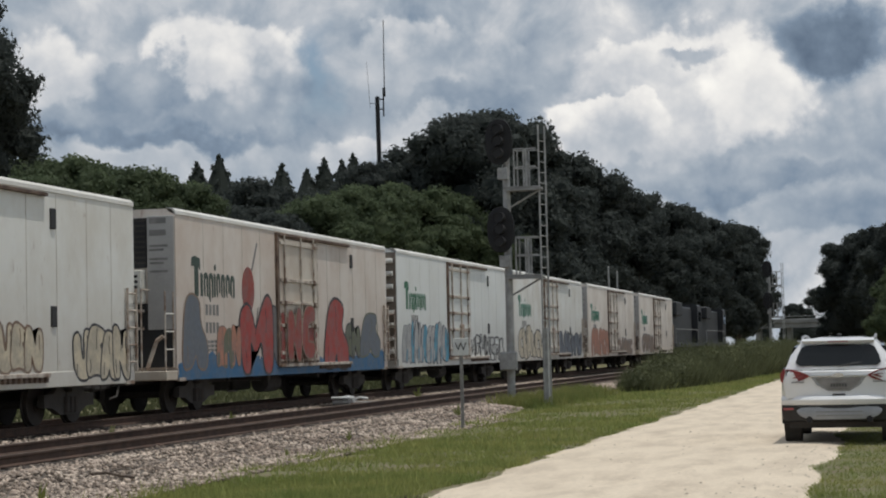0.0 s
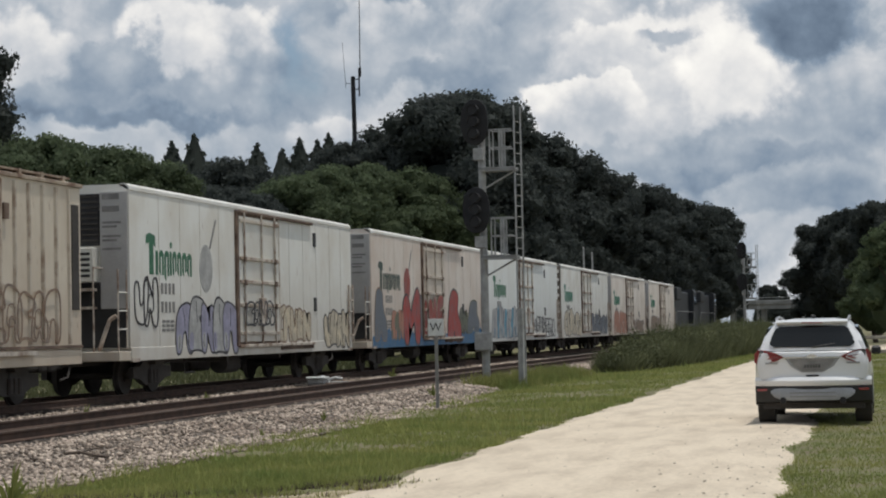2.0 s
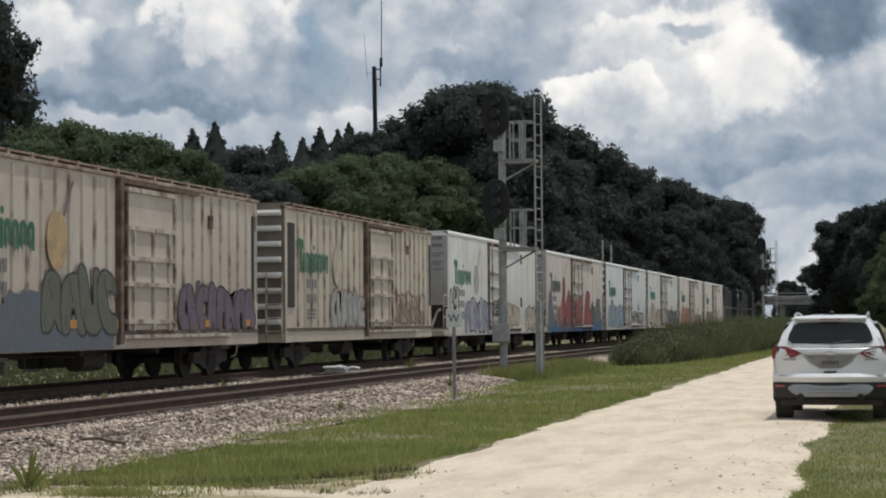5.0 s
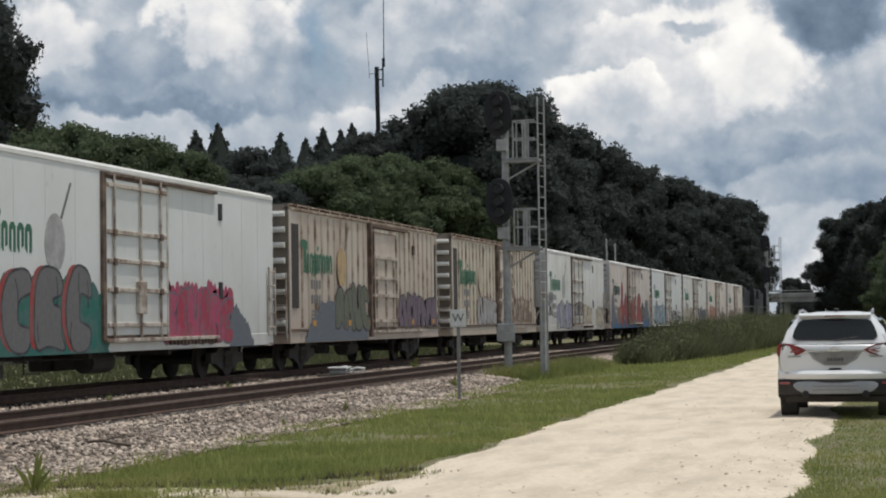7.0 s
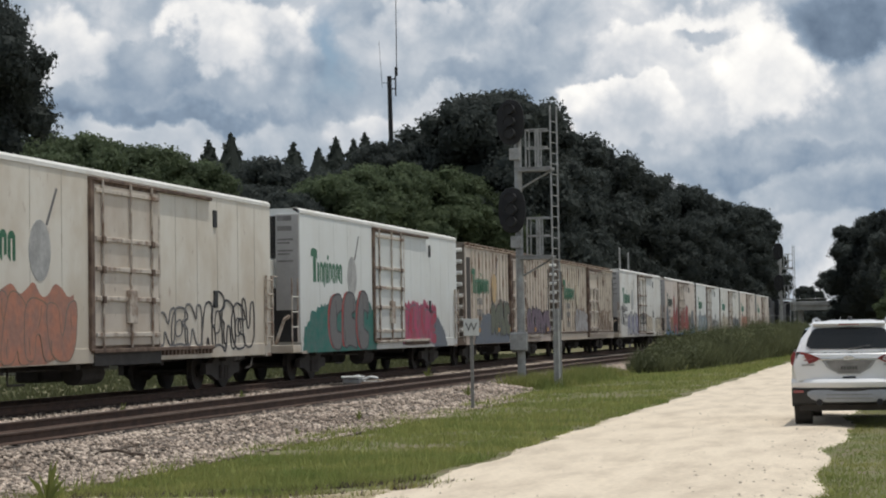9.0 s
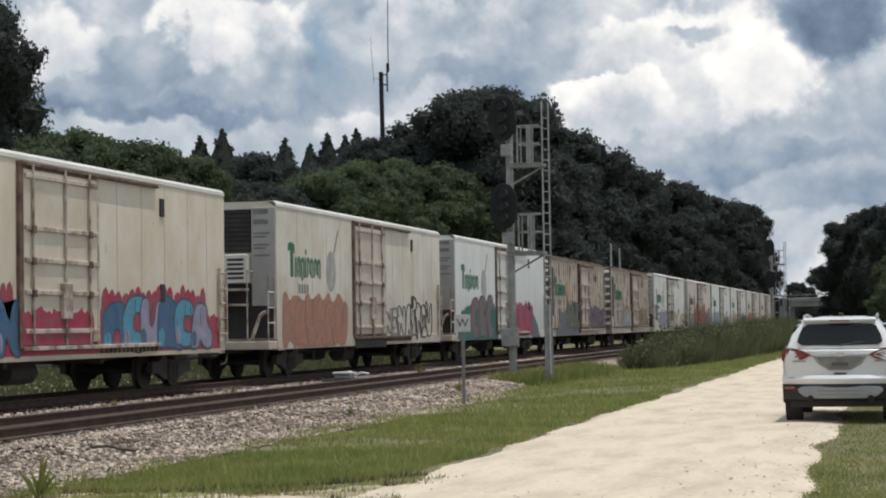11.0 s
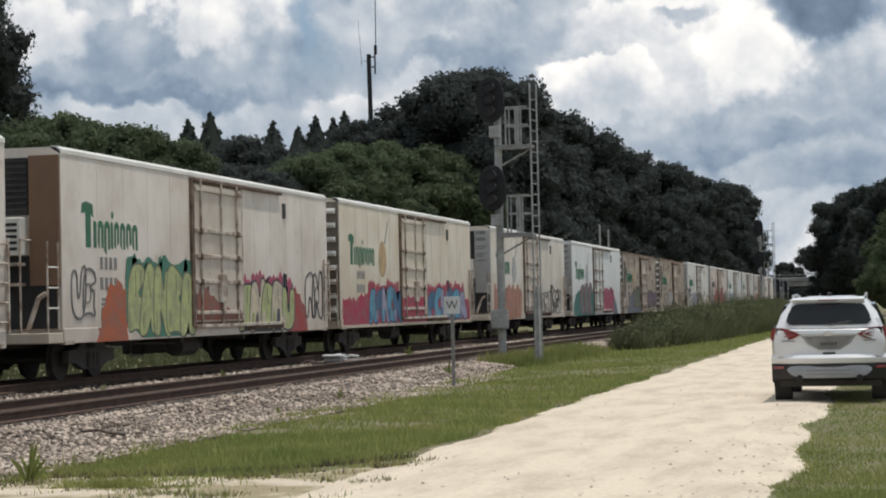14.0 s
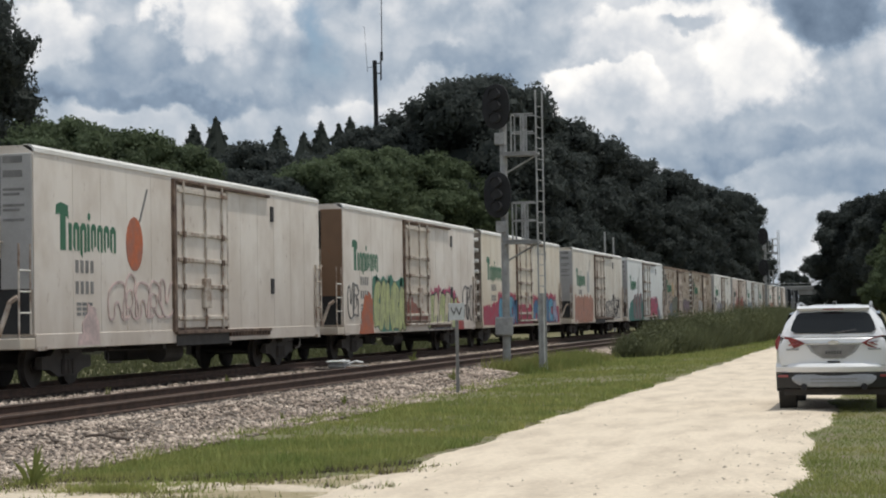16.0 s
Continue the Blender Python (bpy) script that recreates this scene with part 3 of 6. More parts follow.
def emblem(parent, y, z, w, h, x, mat, label="green company emblem"):
    """The company emblem as a row of plain upright shapes: a tall capped first one, then narrow ones."""
    g = Geo()
    g.prism([(y, z + h * 0.78), (y + w * .01, z + h * 1.0), (y + w * .08, z + h * 1.06), (y + w * .19, z + h * 1.0), (y + w * .20, z + h * .70), (y + w * .155, z + h * .78), (y + w * .155, z), (y + w * .07, z), (y + w * .07, z + h * .80)], 0, x - .004, x + .004)
    cells = [(0.20, 0.05, 0, .62), (0.27, 0.10, 0, .64), (0.385, 0.10, -.14, .64), (0.50, 0.04, 0, .63), (0.56, 0.085, 0, .64), (0.665, 0.09, 0, .63), (0.775, 0.095, 0, .63), (0.885, 0.10, 0, .62)]
    first = part("emblem", g, mat, parent, label)
    for i, (a, cw, lo, hi) in enumerate(cells):
        g = Geo()
        y0, y1, z0, z1 = y + w * a, y + w * (a + cw), z + h * lo, z + h * hi
        c = (y1 - y0) * .30
        if cw < .06:
            g.prism([(y0, z0), (y1, z0), (y1, z1 - c), (y1 - c, z1), (y0, z1)], 0, x - .004, x + .004)
        else:
            t = (y1 - y0) * .36
            g.prism([(y0, z0 + c), (y0 + c, z0), (y0 + t, z0), (y0 + t, z1), (y0 + c, z1), (y0, z1 - c)], 0, x - .004, x + .004)
            g.prism([(y1 - t, z0 + (0 if i % 2 else .10 * h)), (y1, z0 + (0 if i % 2 else .14 * h)), (y1, z1 - c), (y1 - c, z1), (y1 - t, z1)], 0, x - .004, x + .004)
            g.prism([(y0 + t, z1 - .16 * h), (y1 - t, z1 - .16 * h), (y1 - t, z1), (y0 + t, z1)], 0, x - .004, x + .004)
        part("emblem_shape", g, mat, first)
    g = Geo().prism(ellipse(y + w * .53, z + h * .80, w * .022, h * .09, 8), 0, x - .004, x + .004)
    part("emblem_leaf", g, mat, first)
    return first


def ribbon(spine, r):
    """A closed outline of half width r round a broken line, with square ends and mitred bends."""
    left, right = [], []
    n = len(spine)
    for i, (px_, py_) in enumerate(spine):
        a, c_ = spine[max(i - 1, 0)], spine[min(i + 1, n - 1)]
        d0 = Vector((px_ - a[0], py_ - a[1])) if i else Vector((c_[0] - px_, c_[1] - py_))
        d1 = Vector((c_[0] - px_, c_[1] - py_)) if i < n - 1 else d0
        d0, d1 = d0.normalized(), d1.normalized()
        m_ = d0 + d1
        m_ = m_.normalized() if m_.length > .25 else d0
        nrm = Vector((-m_.y, m_.x))
        k = r / max(.62, abs(nrm.dot(Vector((-d0.y, d0.x)))))
        p = Vector((px_, py_))
        if i == 0:
            p -= d0 * r * .7
        if i == n - 1:
            p += d0 * r * .7
        left.append(tuple(p + nrm * k))
        right.append(tuple(p - nrm * k))
    return left + right[::-1]


def outline(poly, r, x):
    """A thin sprayed line round a closed outline, as one connected band."""
    n = len(poly)
    v = []
    for i in range(n):
        a, p, c_ = Vector(poly[i - 1]), Vector(poly[i]), Vector(poly[(i + 1) % n])
        d = (c_ - a)
        d = d.normalized() if d.length > 1e-4 else Vector((1, 0))
        nrm = Vector((-d.y, d.x)) * r
        for q, xx in ((p + nrm, x + .004), (p - nrm, x + .004), (p - nrm, x - .006), (p + nrm, x - .006)):
            v.append((xx, q.x, q.y))
    f = []
    for i in range(n):
        m_ = (i + 1) % n
        f += [(4 * i + e, 4 * i + (e + 1) % 4, 4 * m_ + (e + 1) % 4, 4 * m_ + e) for e in range(4)]
    return Geo().add(v, f)


GLYPHS = [  # chunky closed shapes in a unit cell: arch, hook, fork, bolt, comb, wedge
    ((0, 0), (0, .75), (.22, 1), (.78, 1), (1, .75), (1, 0), (.68, 0), (.62, .46), (.38, .46), (.32, 0)),
    ((1, .70), (.9, 1), (.3, 1.02), (0, .72), (0, .3), (.3, 0), (.9, 0), (1, .28), (.62, .30), (.45, .36), (.45, .64), (.62, .70)),
    ((0, 1), (.05, .25), (.3, 0), (.75, 0), (1, .25), (1, 1), (.68, 1), (.62, .42), (.42, .42), (.36, 1)),
    ((0, 0), (0, 1), (.35, 1), (.62, .52), (.65, 1), (1, 1), (1, 0), (.68, 0), (.38, .48), (.34, 0)),
]
GLYPHS += [  # and a crag with two peaks
    ((0, 0), (.04, .8), (.3, 1.06), (.9, .94), (1.08, .72), (.62, .64), (.72, .52), (1.0, .5), (.92, .2), (1.05, -.02), (.5, .08)),
    ((-.06, 0), (.2, .96), (.5, 1.06), (.86, .9), (.72, .6), (1.06, .34), (1, 0), (.62, .02), (.5, .28), (.36, .02)),
    ((0, 0), (-.03, .9), (.17, 1.06), (.34, .9), (.5, .56), (.68, .92), (.86, 1.08), (1.03, .9), (1, 0), (.70, 0), (.68, .52), (.5, .26), (.34, .52), (.30, 0)),
]


def rounded(poly, times=2):
    """Cuts the corners of a closed outline, twice over."""
    for _ in range(times):
        out = []
        for (a0, b0), (a1, b1) in zip(poly, poly[1:] + poly[:1]):
            out += [(.78 * a0 + .22 * a1, .78 * b0 + .22 * b1), (.22 * a0 + .78 * a1, .22 * b0 + .78 * b1)]
        poly = out
    return poly


def grown(poly, r):
    """An outline pushed outwards by about r."""
    area = sum(a0 * b1 - a1 * b0 for (a0, b0), (a1, b1) in zip(poly, poly[1:] + poly[:1]))
    out, n = [], len(poly)
    for i, (a, b_) in enumerate(poly):
        d = Vector(poly[(i + 1) % n]) - Vector(poly[i - 1])
        d = d.normalized() if d.length > 1e-5 else Vector((1, 0))
        k = r if area > 0 else -r
        out.append((a + d.y * k, max(b_ - d.x * k, SILL + .015)))
    return out


def graffiti(parent, y0, y1, z0, z1, count, fill, edge, x, seed, crown=None, lean=0.0, thin=False, drop=None, rim=.055, packed=1.32, cloud=None, shape=None):
    """Spray-painted fat shapes between y0 and y1, one over the next, each with a dark rim, fill and loose marks.
    fill may be a list of paints; drop is the paint of a block shadow, crown that of spikes above, cloud that of a backing."""
    rnd = random.Random(seed)
    fills = fill if isinstance(fill, list) else [fill]
    w = (y1 - y0) / count
    last = -1
    if cloud:
        n = max(8, int((y1 - y0) / .28))
        pts = [(y0 - .15, z0)] + [(y0 - .15 + (y1 - y0 + .3) * k / n, z1 + rnd.uniform(-.12, .10) + .10 * math.sin(k * 1.9)) for k in range(n + 1)] + [(y1 + .15, z0)]
        part("backing", Geo().prism(rounded(pts, 1), 0, x - .002, x + .0004), cloud, parent)
    for k in range(count):
        kind = rnd.randrange(6)
        kind = (kind + 1) % 6 if kind == last else kind
        last = kind
        if shape is not None:
            kind = shape
        top = z1 - rnd.uniform(0, 0.16) * (z1 - z0)
        low = z0 + rnd.uniform(0, 0.06) * (z1 - z0)
        h, ww = top - low, w * packed * rnd.uniform(.9, 1.08)
        a = y0 + k * w - (ww - w) / 2
        sh = lean * h + rnd.uniform(-.05, .05)
        bulge = rnd.uniform(-.06, .06)
        cell = lambda p, q: (a + ww * (p + bulge * math.sin(math.pi * q)) + sh * q, low + h * q * (1 - .07 * math.cos(3 * p + k)))
        body = rounded([cell(p + rnd.uniform(-.04, .04), q + rnd.uniform(-.03, .03)) for p, q in GLYPHS[kind]])
        body = [(p, max(q, SILL + .03)) for p, q in body]
        d = .0018 * k
        if thin:
            ob = part("painted_stroke", outline(body, .026, x + d * .5), edge, parent)
            if k % 2:
                part("scribble", outline(rounded([cell(.22 + p * .5, .2 + q * .5) for p, q in ((0, .1), (.1, .9), (.8, 1), (.9, .2))]), .016, x + d * .5), edge, ob)
            continue
        ob = part("painted_stroke", Geo().prism(grown(body, rim), 0, x - .002, x + .0008 + d), edge, parent)
        if drop:
            part("block_shadow", Geo().prism(grown([(p - .20, q + .02) for p, q in body], .02), 0, x - .002, x + .0006 + d), drop, ob)
        part("fill", Geo().prism(body, 0, x, x + .0016 + d), fills[k % len(fills)], ob)
        if len(fills) > 1:
            lump = rounded([cell(p, q) for p, q in ((.06, .05), (.03, .34), (.22, .42), (.30, .28), (.27, .05))])
            part("tint", Geo().prism([(p, max(q, SILL + .04)) for p, q in lump], 0, x, x + .0021 + d), fills[(k + 1) % len(fills)], ob)
        marks = Geo()
        for p0, q0, p1, q1 in ((.5, .55, .5 + rnd.uniform(-.1, .1), .93), (.16, .1, .16, .35), (.84, .55, .80, .88)):
            if rnd.random() < .75:
                marks.prism(ribbon([cell(p0, q0), cell((p0 + p1) / 2 + rnd.uniform(-.05, .05), (q0 + q1) / 2), cell(p1, q1)], .018), 0, x, x + .0026 + d)
        if marks.v:
            part("scribble", marks, edge, ob, kind="stuff")
        if crown:
            crest = Geo()
            for jj in range(3):
                yy = a + (jj + .5) * w / 3 + sh
                hh = rnd.uniform(.12, .36)
                crest.prism([(yy - w * .24, top - .4), (yy + w * .24, top - .4), (yy + w * .18, top + hh * .5), (yy + w * .04, top + hh), (yy - w * .10, top + hh * .8), (yy - w * .18, top + hh * .35)], 0, x - .004, x + .0003 + .0001 * jj)
            part("crest", crest, crown, ob)


def ragged(poly, step=.11, wob=.075):
    """The outline of a sprayed patch: its edges above the sill broken into uneven short runs."""
    r = random.Random(round(sum(a * 7.3 + b_ * 3.1 for a, b_ in poly), 3))
    low = min(b_ for a, b_ in poly)
    out = []
    for (a0, b0), (a1, b1) in zip(poly, poly[1:] + poly[:1]):
        n = max(1, int(math.hypot(a1 - a0, b1 - b0) / step))
        for k in range(n):
            a, b_ = a0 + (a1 - a0) * k / n, b0 + (b1 - b0) * k / n
            if b_ > low + .08 and k:
                a, b_ = a + r.uniform(-wob, wob), b_ + r.uniform(-wob, wob) * (1.6 if k % 2 else .6)
            out.append((a, b_))
    return out


def patch(parent, poly, mat, x, name="paint_patch"):
    if name == "paint_patch":
        poly = ragged(poly)
    return part(name, Geo().prism(poly, 0, x - .004, x + .0022), mat, parent)


def reefer(label, paint, length, end, door_paint=None, panel="grey", dark_door=False):
    """A smooth-sided white refrigerator car. Origin on the rail at the rear end; y runs forward."""
    car = thing("rail_car", label, "rail car", group="freight train")
    L = length
    inset = 0.0
    sec = rounded_section(SILL + 0.28, TOP, HALF, 0.16)
    part("body", Geo().loft([[(a, y, b_) for a, b_ in sec] for y in (inset, L)]), paint, car, smooth=True)
    part("roof_edge", Geo().loft([[(a, y, b_) for a, b_ in ((HALF - .02, TOP - .13), (HALF + .018, TOP - .13), (HALF + .012, TOP - .05), (HALF - .06, TOP + .012), (HALF - .2, TOP + .02), (HALF - .2, TOP - .02))] for y in (0.0, L)]), M["roofw"], car, "bright roof edge")
    part("side_sill", Geo().box(-HALF + .05, HALF + .012, 0.05, L - .05, SILL, SILL + .30, .012), paint, car)
    part("floor", Geo().box(-HALF + .1, HALF - .1, .1, L - .1, SILL + .1, SILL + .27), M["under"], car)
    for k in (1.75, 3.1, 4.45, 5.8, 11.6, 12.9, 14.2, 15.6, 16.8):
        part("panel_seam", Geo().box(HALF - .01, HALF + .004, k - .010, k + .010, SILL + .32, TOP - .17), paint if paint in M["white"][2:4] else M["seam"], car)
    # plug door with its bars
    y0, y1, z0, z1 = 7.1, 10.55, SILL + .34, TOP - .30
    door = part("door", Geo().box(HALF - .02, HALF + .055, y0 + .10, y1 - .06, z0, z1, .012), door_paint or paint, car, "wide plug door with locking bars")
    # rusty border whose dark colour also paints the shadow round the door
    part("door_surround", Geo().box(HALF - .02, HALF + .022, y0 - .02, y1 + .05, z0 - .10, z1 + .09), M["rust"], car)
    for yy in (y0 + .42, (y0 + y1) / 2 + .1, y1 - .5):
        part("locking_bar", Geo().tube((HALF + .095, yy, z0 - .05), (HALF + .095, yy, z1 + .10), .028), M["barw"], door)
    for zz in (z0 + .22, z0 + .95, z0 + 1.55, z0 + 2.15, z1 - .12):
        part("cross_bar", Geo().box(HALF + .05, HALF + .10, y0 + .12, y1 - .08, zz - .045, zz + .045, .01), M["barw"], door)
    g = Geo()
    for yy in (y0 + .42, y1 - .5):
        for zz in (z0 + .95, z0 + 1.55, z0 + 2.15):
            g.box(HALF + .09, HALF + .135, yy - .07, yy + .07, zz - .09, zz + .05)
    part("bar_keeper", g, M["rust"], door, kind="stuff")
    part("lock_box", Geo().box(HALF + .055, HALF + .15, (y0 + y1) / 2 - .10, (y0 + y1) / 2 + .30, z0 + .45, z0 + 1.15, .015), M["barw"], door)
    part("door_post", Geo().box(HALF - .02, HALF + .07, y0 - .10, y0 + .06, SILL + .25, TOP - .17), M["rust"], car)
    part("door_post", Geo().box(HALF - .02, HALF + .05, y1 - .04, y1 + .05, SILL + .30, TOP - .24), M["barw"], car)
    part("upper_track", Geo().box(HALF - .02, HALF + .085, y0 - .05, 13.7, TOP - .235, TOP - .165, .01), M["rust"], car)
    part("lower_track", Geo().box(HALF - .02, HALF + .10, y0, 13.7, SILL + .20, SILL + .28, .01), M["rust"] if dark_door else M["barw"], car)
    teeth = Geo()
    for k in range(14):
        teeth.box(HALF, HALF + .07, 10.7 + k * .22, 10.8 + k * .22, SILL + .10, SILL + .20)
    part("track_bracket", teeth, M["rust"], car, kind="stuff")
    if dark_door:
        part("door_well", Geo().box(HALF - .02, HALF + .03, y0 + .1, y1 + .1, SILL - .06, SILL + .26), M["under"], car)
    for zz in (TOP - .62, SILL + 1.38):
        part("vent", Geo().box(HALF - .01, HALF + .03, 13.92, 14.16, zz - .22, zz + .18, .01), M["darkslot"], car, "small dark vent")
    # side ladder and grab irons at the forward corner
    lad = part("side_ladder", Geo().box(HALF + .03, HALF + .075, L - .52, L - .46, SILL + .25, SILL + 2.0).box(HALF + .03, HALF + .075, L - .06, L, SILL + .25, SILL + 2.0), M["barw"], car)
    for k in range(5):
        part("rung", Geo().tube((HALF + .055, L - .5, SILL + .45 + k * .36), (HALF + .055, L - .03, SILL + .45 + k * .36), .02), M["barw"], lad)
    for k in (.08, L - .5):
        part("sill_step", Geo().box(HALF - .06, HALF + .02, k, k + .42, SILL - .02, SILL + .06), M["barw"], car)
    rear_end(car, end, panel)
    # ends and underframe
    part("front_end", Geo().box(-HALF + .06, HALF - .06, L, L + .05, SILL + .3, TOP - .15), paint, car)
    underframe(car, L)
    return car


def rear_end(car, end, panel):
    if end == "machine":
        pm = M[panel]
        part("corner_panel", Geo().box(HALF - .66, HALF - .02, -.06, .0, SILL + 1.15, TOP - .16, .01), pm, car, "grey end panel with stencil bars" if panel == "grey" else "rust-brown end panel")
        g = Geo()
        for r, (a, h) in enumerate(((3.55, .13), (3.28, .13), (3.02, .05), (2.93, .05), (2.72, .05), (2.63, .05), (2.44, .05))):
            g.box(HALF - .60, HALF - (.2 if r < 2 else .16 + .1 * (r % 2)), -.068, -.058, SILL + a, SILL + a + h)
        if panel == "grey":
            part("stencil", g, M["inkgrey"], car, kind="stuff")
        lou = part("upper_louvre", Geo().box(-HALF + .15, HALF - .68, -.05, .02, SILL + 2.55, TOP - .2), M["darkslot"], car, "dark louvred machinery opening")
        for k in range(9):
            part("slat", Geo().box(-HALF + .18, HALF - .70, -.08, -.05, SILL + 2.65 + k * .12, SILL + 2.69 + k * .12), M["under"], lou)
        box = part("grille_box", Geo().box(-HALF + .2, HALF - .72, -.30, .0, SILL + 1.75, SILL + 2.5, .02), M["white"][0], car, "white grille box")
        for k in range(5):
            part("slot", Geo().box(HALF - 1.25, HALF - .80, -.31, -.29, SILL + 1.85 + k * .12, SILL + 1.91 + k * .12), M["darkslot"], box)
        part("machine_bay", Geo().box(-HALF + .15, HALF - .05, -.04, .02, SILL + .3, SILL + 1.74), M["darkslot"], car, "dark machinery bay")
        part("lower_panel", Geo().box(HALF - .62, HALF - .3, -.05, .0, SILL + 1.16, SILL + 1.75), pm, car)
        part("platform", Geo().box(-HALF + .05, HALF, -.62, .02, SILL + .02, SILL + .22, .01), M["white"][1], car)
        for k in (1.15, 1.55):
            part("bay_shelf", Geo().box(-HALF + .1, HALF - .75, -.4, .0, SILL + k, SILL + k + .06), M["barw"], car)
        rail_ = part("handrail", Geo().path([(HALF - .05, -.55, SILL + .2), (HALF - .05, -.55, SILL + 2.0)], .022), M["barw"], car)
        part("handrail", Geo().path([(HALF - .05, -.06, SILL + .3), (HALF - .05, -.06, SILL + 2.0)], .022), M["barw"], car)
        part("handrail", Geo().path([(HALF - .62, -.55, SILL + .2), (HALF - .62, -.55, SILL + 2.05), (HALF - .62, -.05, SILL + 2.05)], .022), M["barw"], car)
        for zz in (.7, 1.1, 1.5):
            part("rung", Geo().path([(HALF - .05, -.55, SILL + zz), (HALF - .05, -.06, SILL + zz)], .018), M["white"][0], rail_)
        part("brake_gear", Geo().path([(HALF - .6, -.3, SILL + .25), (HALF - .35, -.32, SILL + .9), (HALF - .2, -.3, SILL + 1.0)], .05), M["barw"], car)
    else:
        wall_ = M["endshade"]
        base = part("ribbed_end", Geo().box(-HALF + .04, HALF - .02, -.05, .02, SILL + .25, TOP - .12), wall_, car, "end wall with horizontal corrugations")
        for k in range(8):
            z = SILL + .55 + k * .42
            poly = [(-.05, z - .08), (-.15, z - .06), (-.17, z), (-.15, z + .06), (-.05, z + .08)]
            part("rib", Geo().prism(poly, 0, -HALF + .12, HALF - .10), M["roofw"] if end == "white_ribs" else M["barw"], base)
        lad = part("end_ladder", Geo().box(HALF - .50, HALF - .46, -.22, -.17, SILL + .1, SILL + 1.9).box(HALF - .06, HALF - .02, -.22, -.17, SILL + .1, SILL + 1.9), M["barw"], car)
        for k in range(5):
            part("rung", Geo().tube((HALF - .5, -.2, SILL + .3 + k * .36), (HALF - .02, -.2, SILL + .3 + k * .36), .018), M["barw"], lad)


def underframe(car, L):
    part("centre_sill", Geo().box(-.32, .32, -.5, L + .5, SILL - .10, SILL + .18), M["under"], car)
    for y in (2.35, L - 2.35):
        part("bolster", Geo().box(-1.3, 1.3, y - .28, y + .28, SILL - .1, SILL + .12), M["under"], car)
        truck(car, y)
    for k in (.38, .62):
        part("cross_bearer", Geo().box(-1.35, 1.35, L * k, L * k + .18, SILL - .12, SILL + .12), M["under"], car)
    part("air_tank", Geo().tube((.75, L * .44, SILL - .22), (.75, L * .44 + 1.1, SILL - .22), .24, n=14), M["under"], car)
    part("fuel_tank", Geo().box(-.9, -.3, L * .48, L * .48 + 1.6, SILL - .42, SILL + .1, .06), M["under"], car)
    part("brake_rod", Geo().path([(.9, 3.6, SILL - .08), (.9, L * .42, SILL - .14)], .02).path([(1.2, 4.2, SILL + .02), (1.2, 4.2, SILL - .35), (1.2, 4.9, SILL - .35)], .02), M["under"], car)
    for y, s in ((-.35, -1), (L + .35, 1)):
        part("coupler", Geo().box(-.14, .14, min(y, y + s * .75), max(y, y + s * .75), .62, .90, .04).box(-.22, .22, min(y + s * .5, y + s * .85), max(y + s * .5, y + s * .85), .58, .94, .05), M["under"], car)
    part("air_hose", Geo().path([(.35, -.45, .75), (.4, -.75, .45), (.38, -1.1, .40)], .025), M["under"], car)


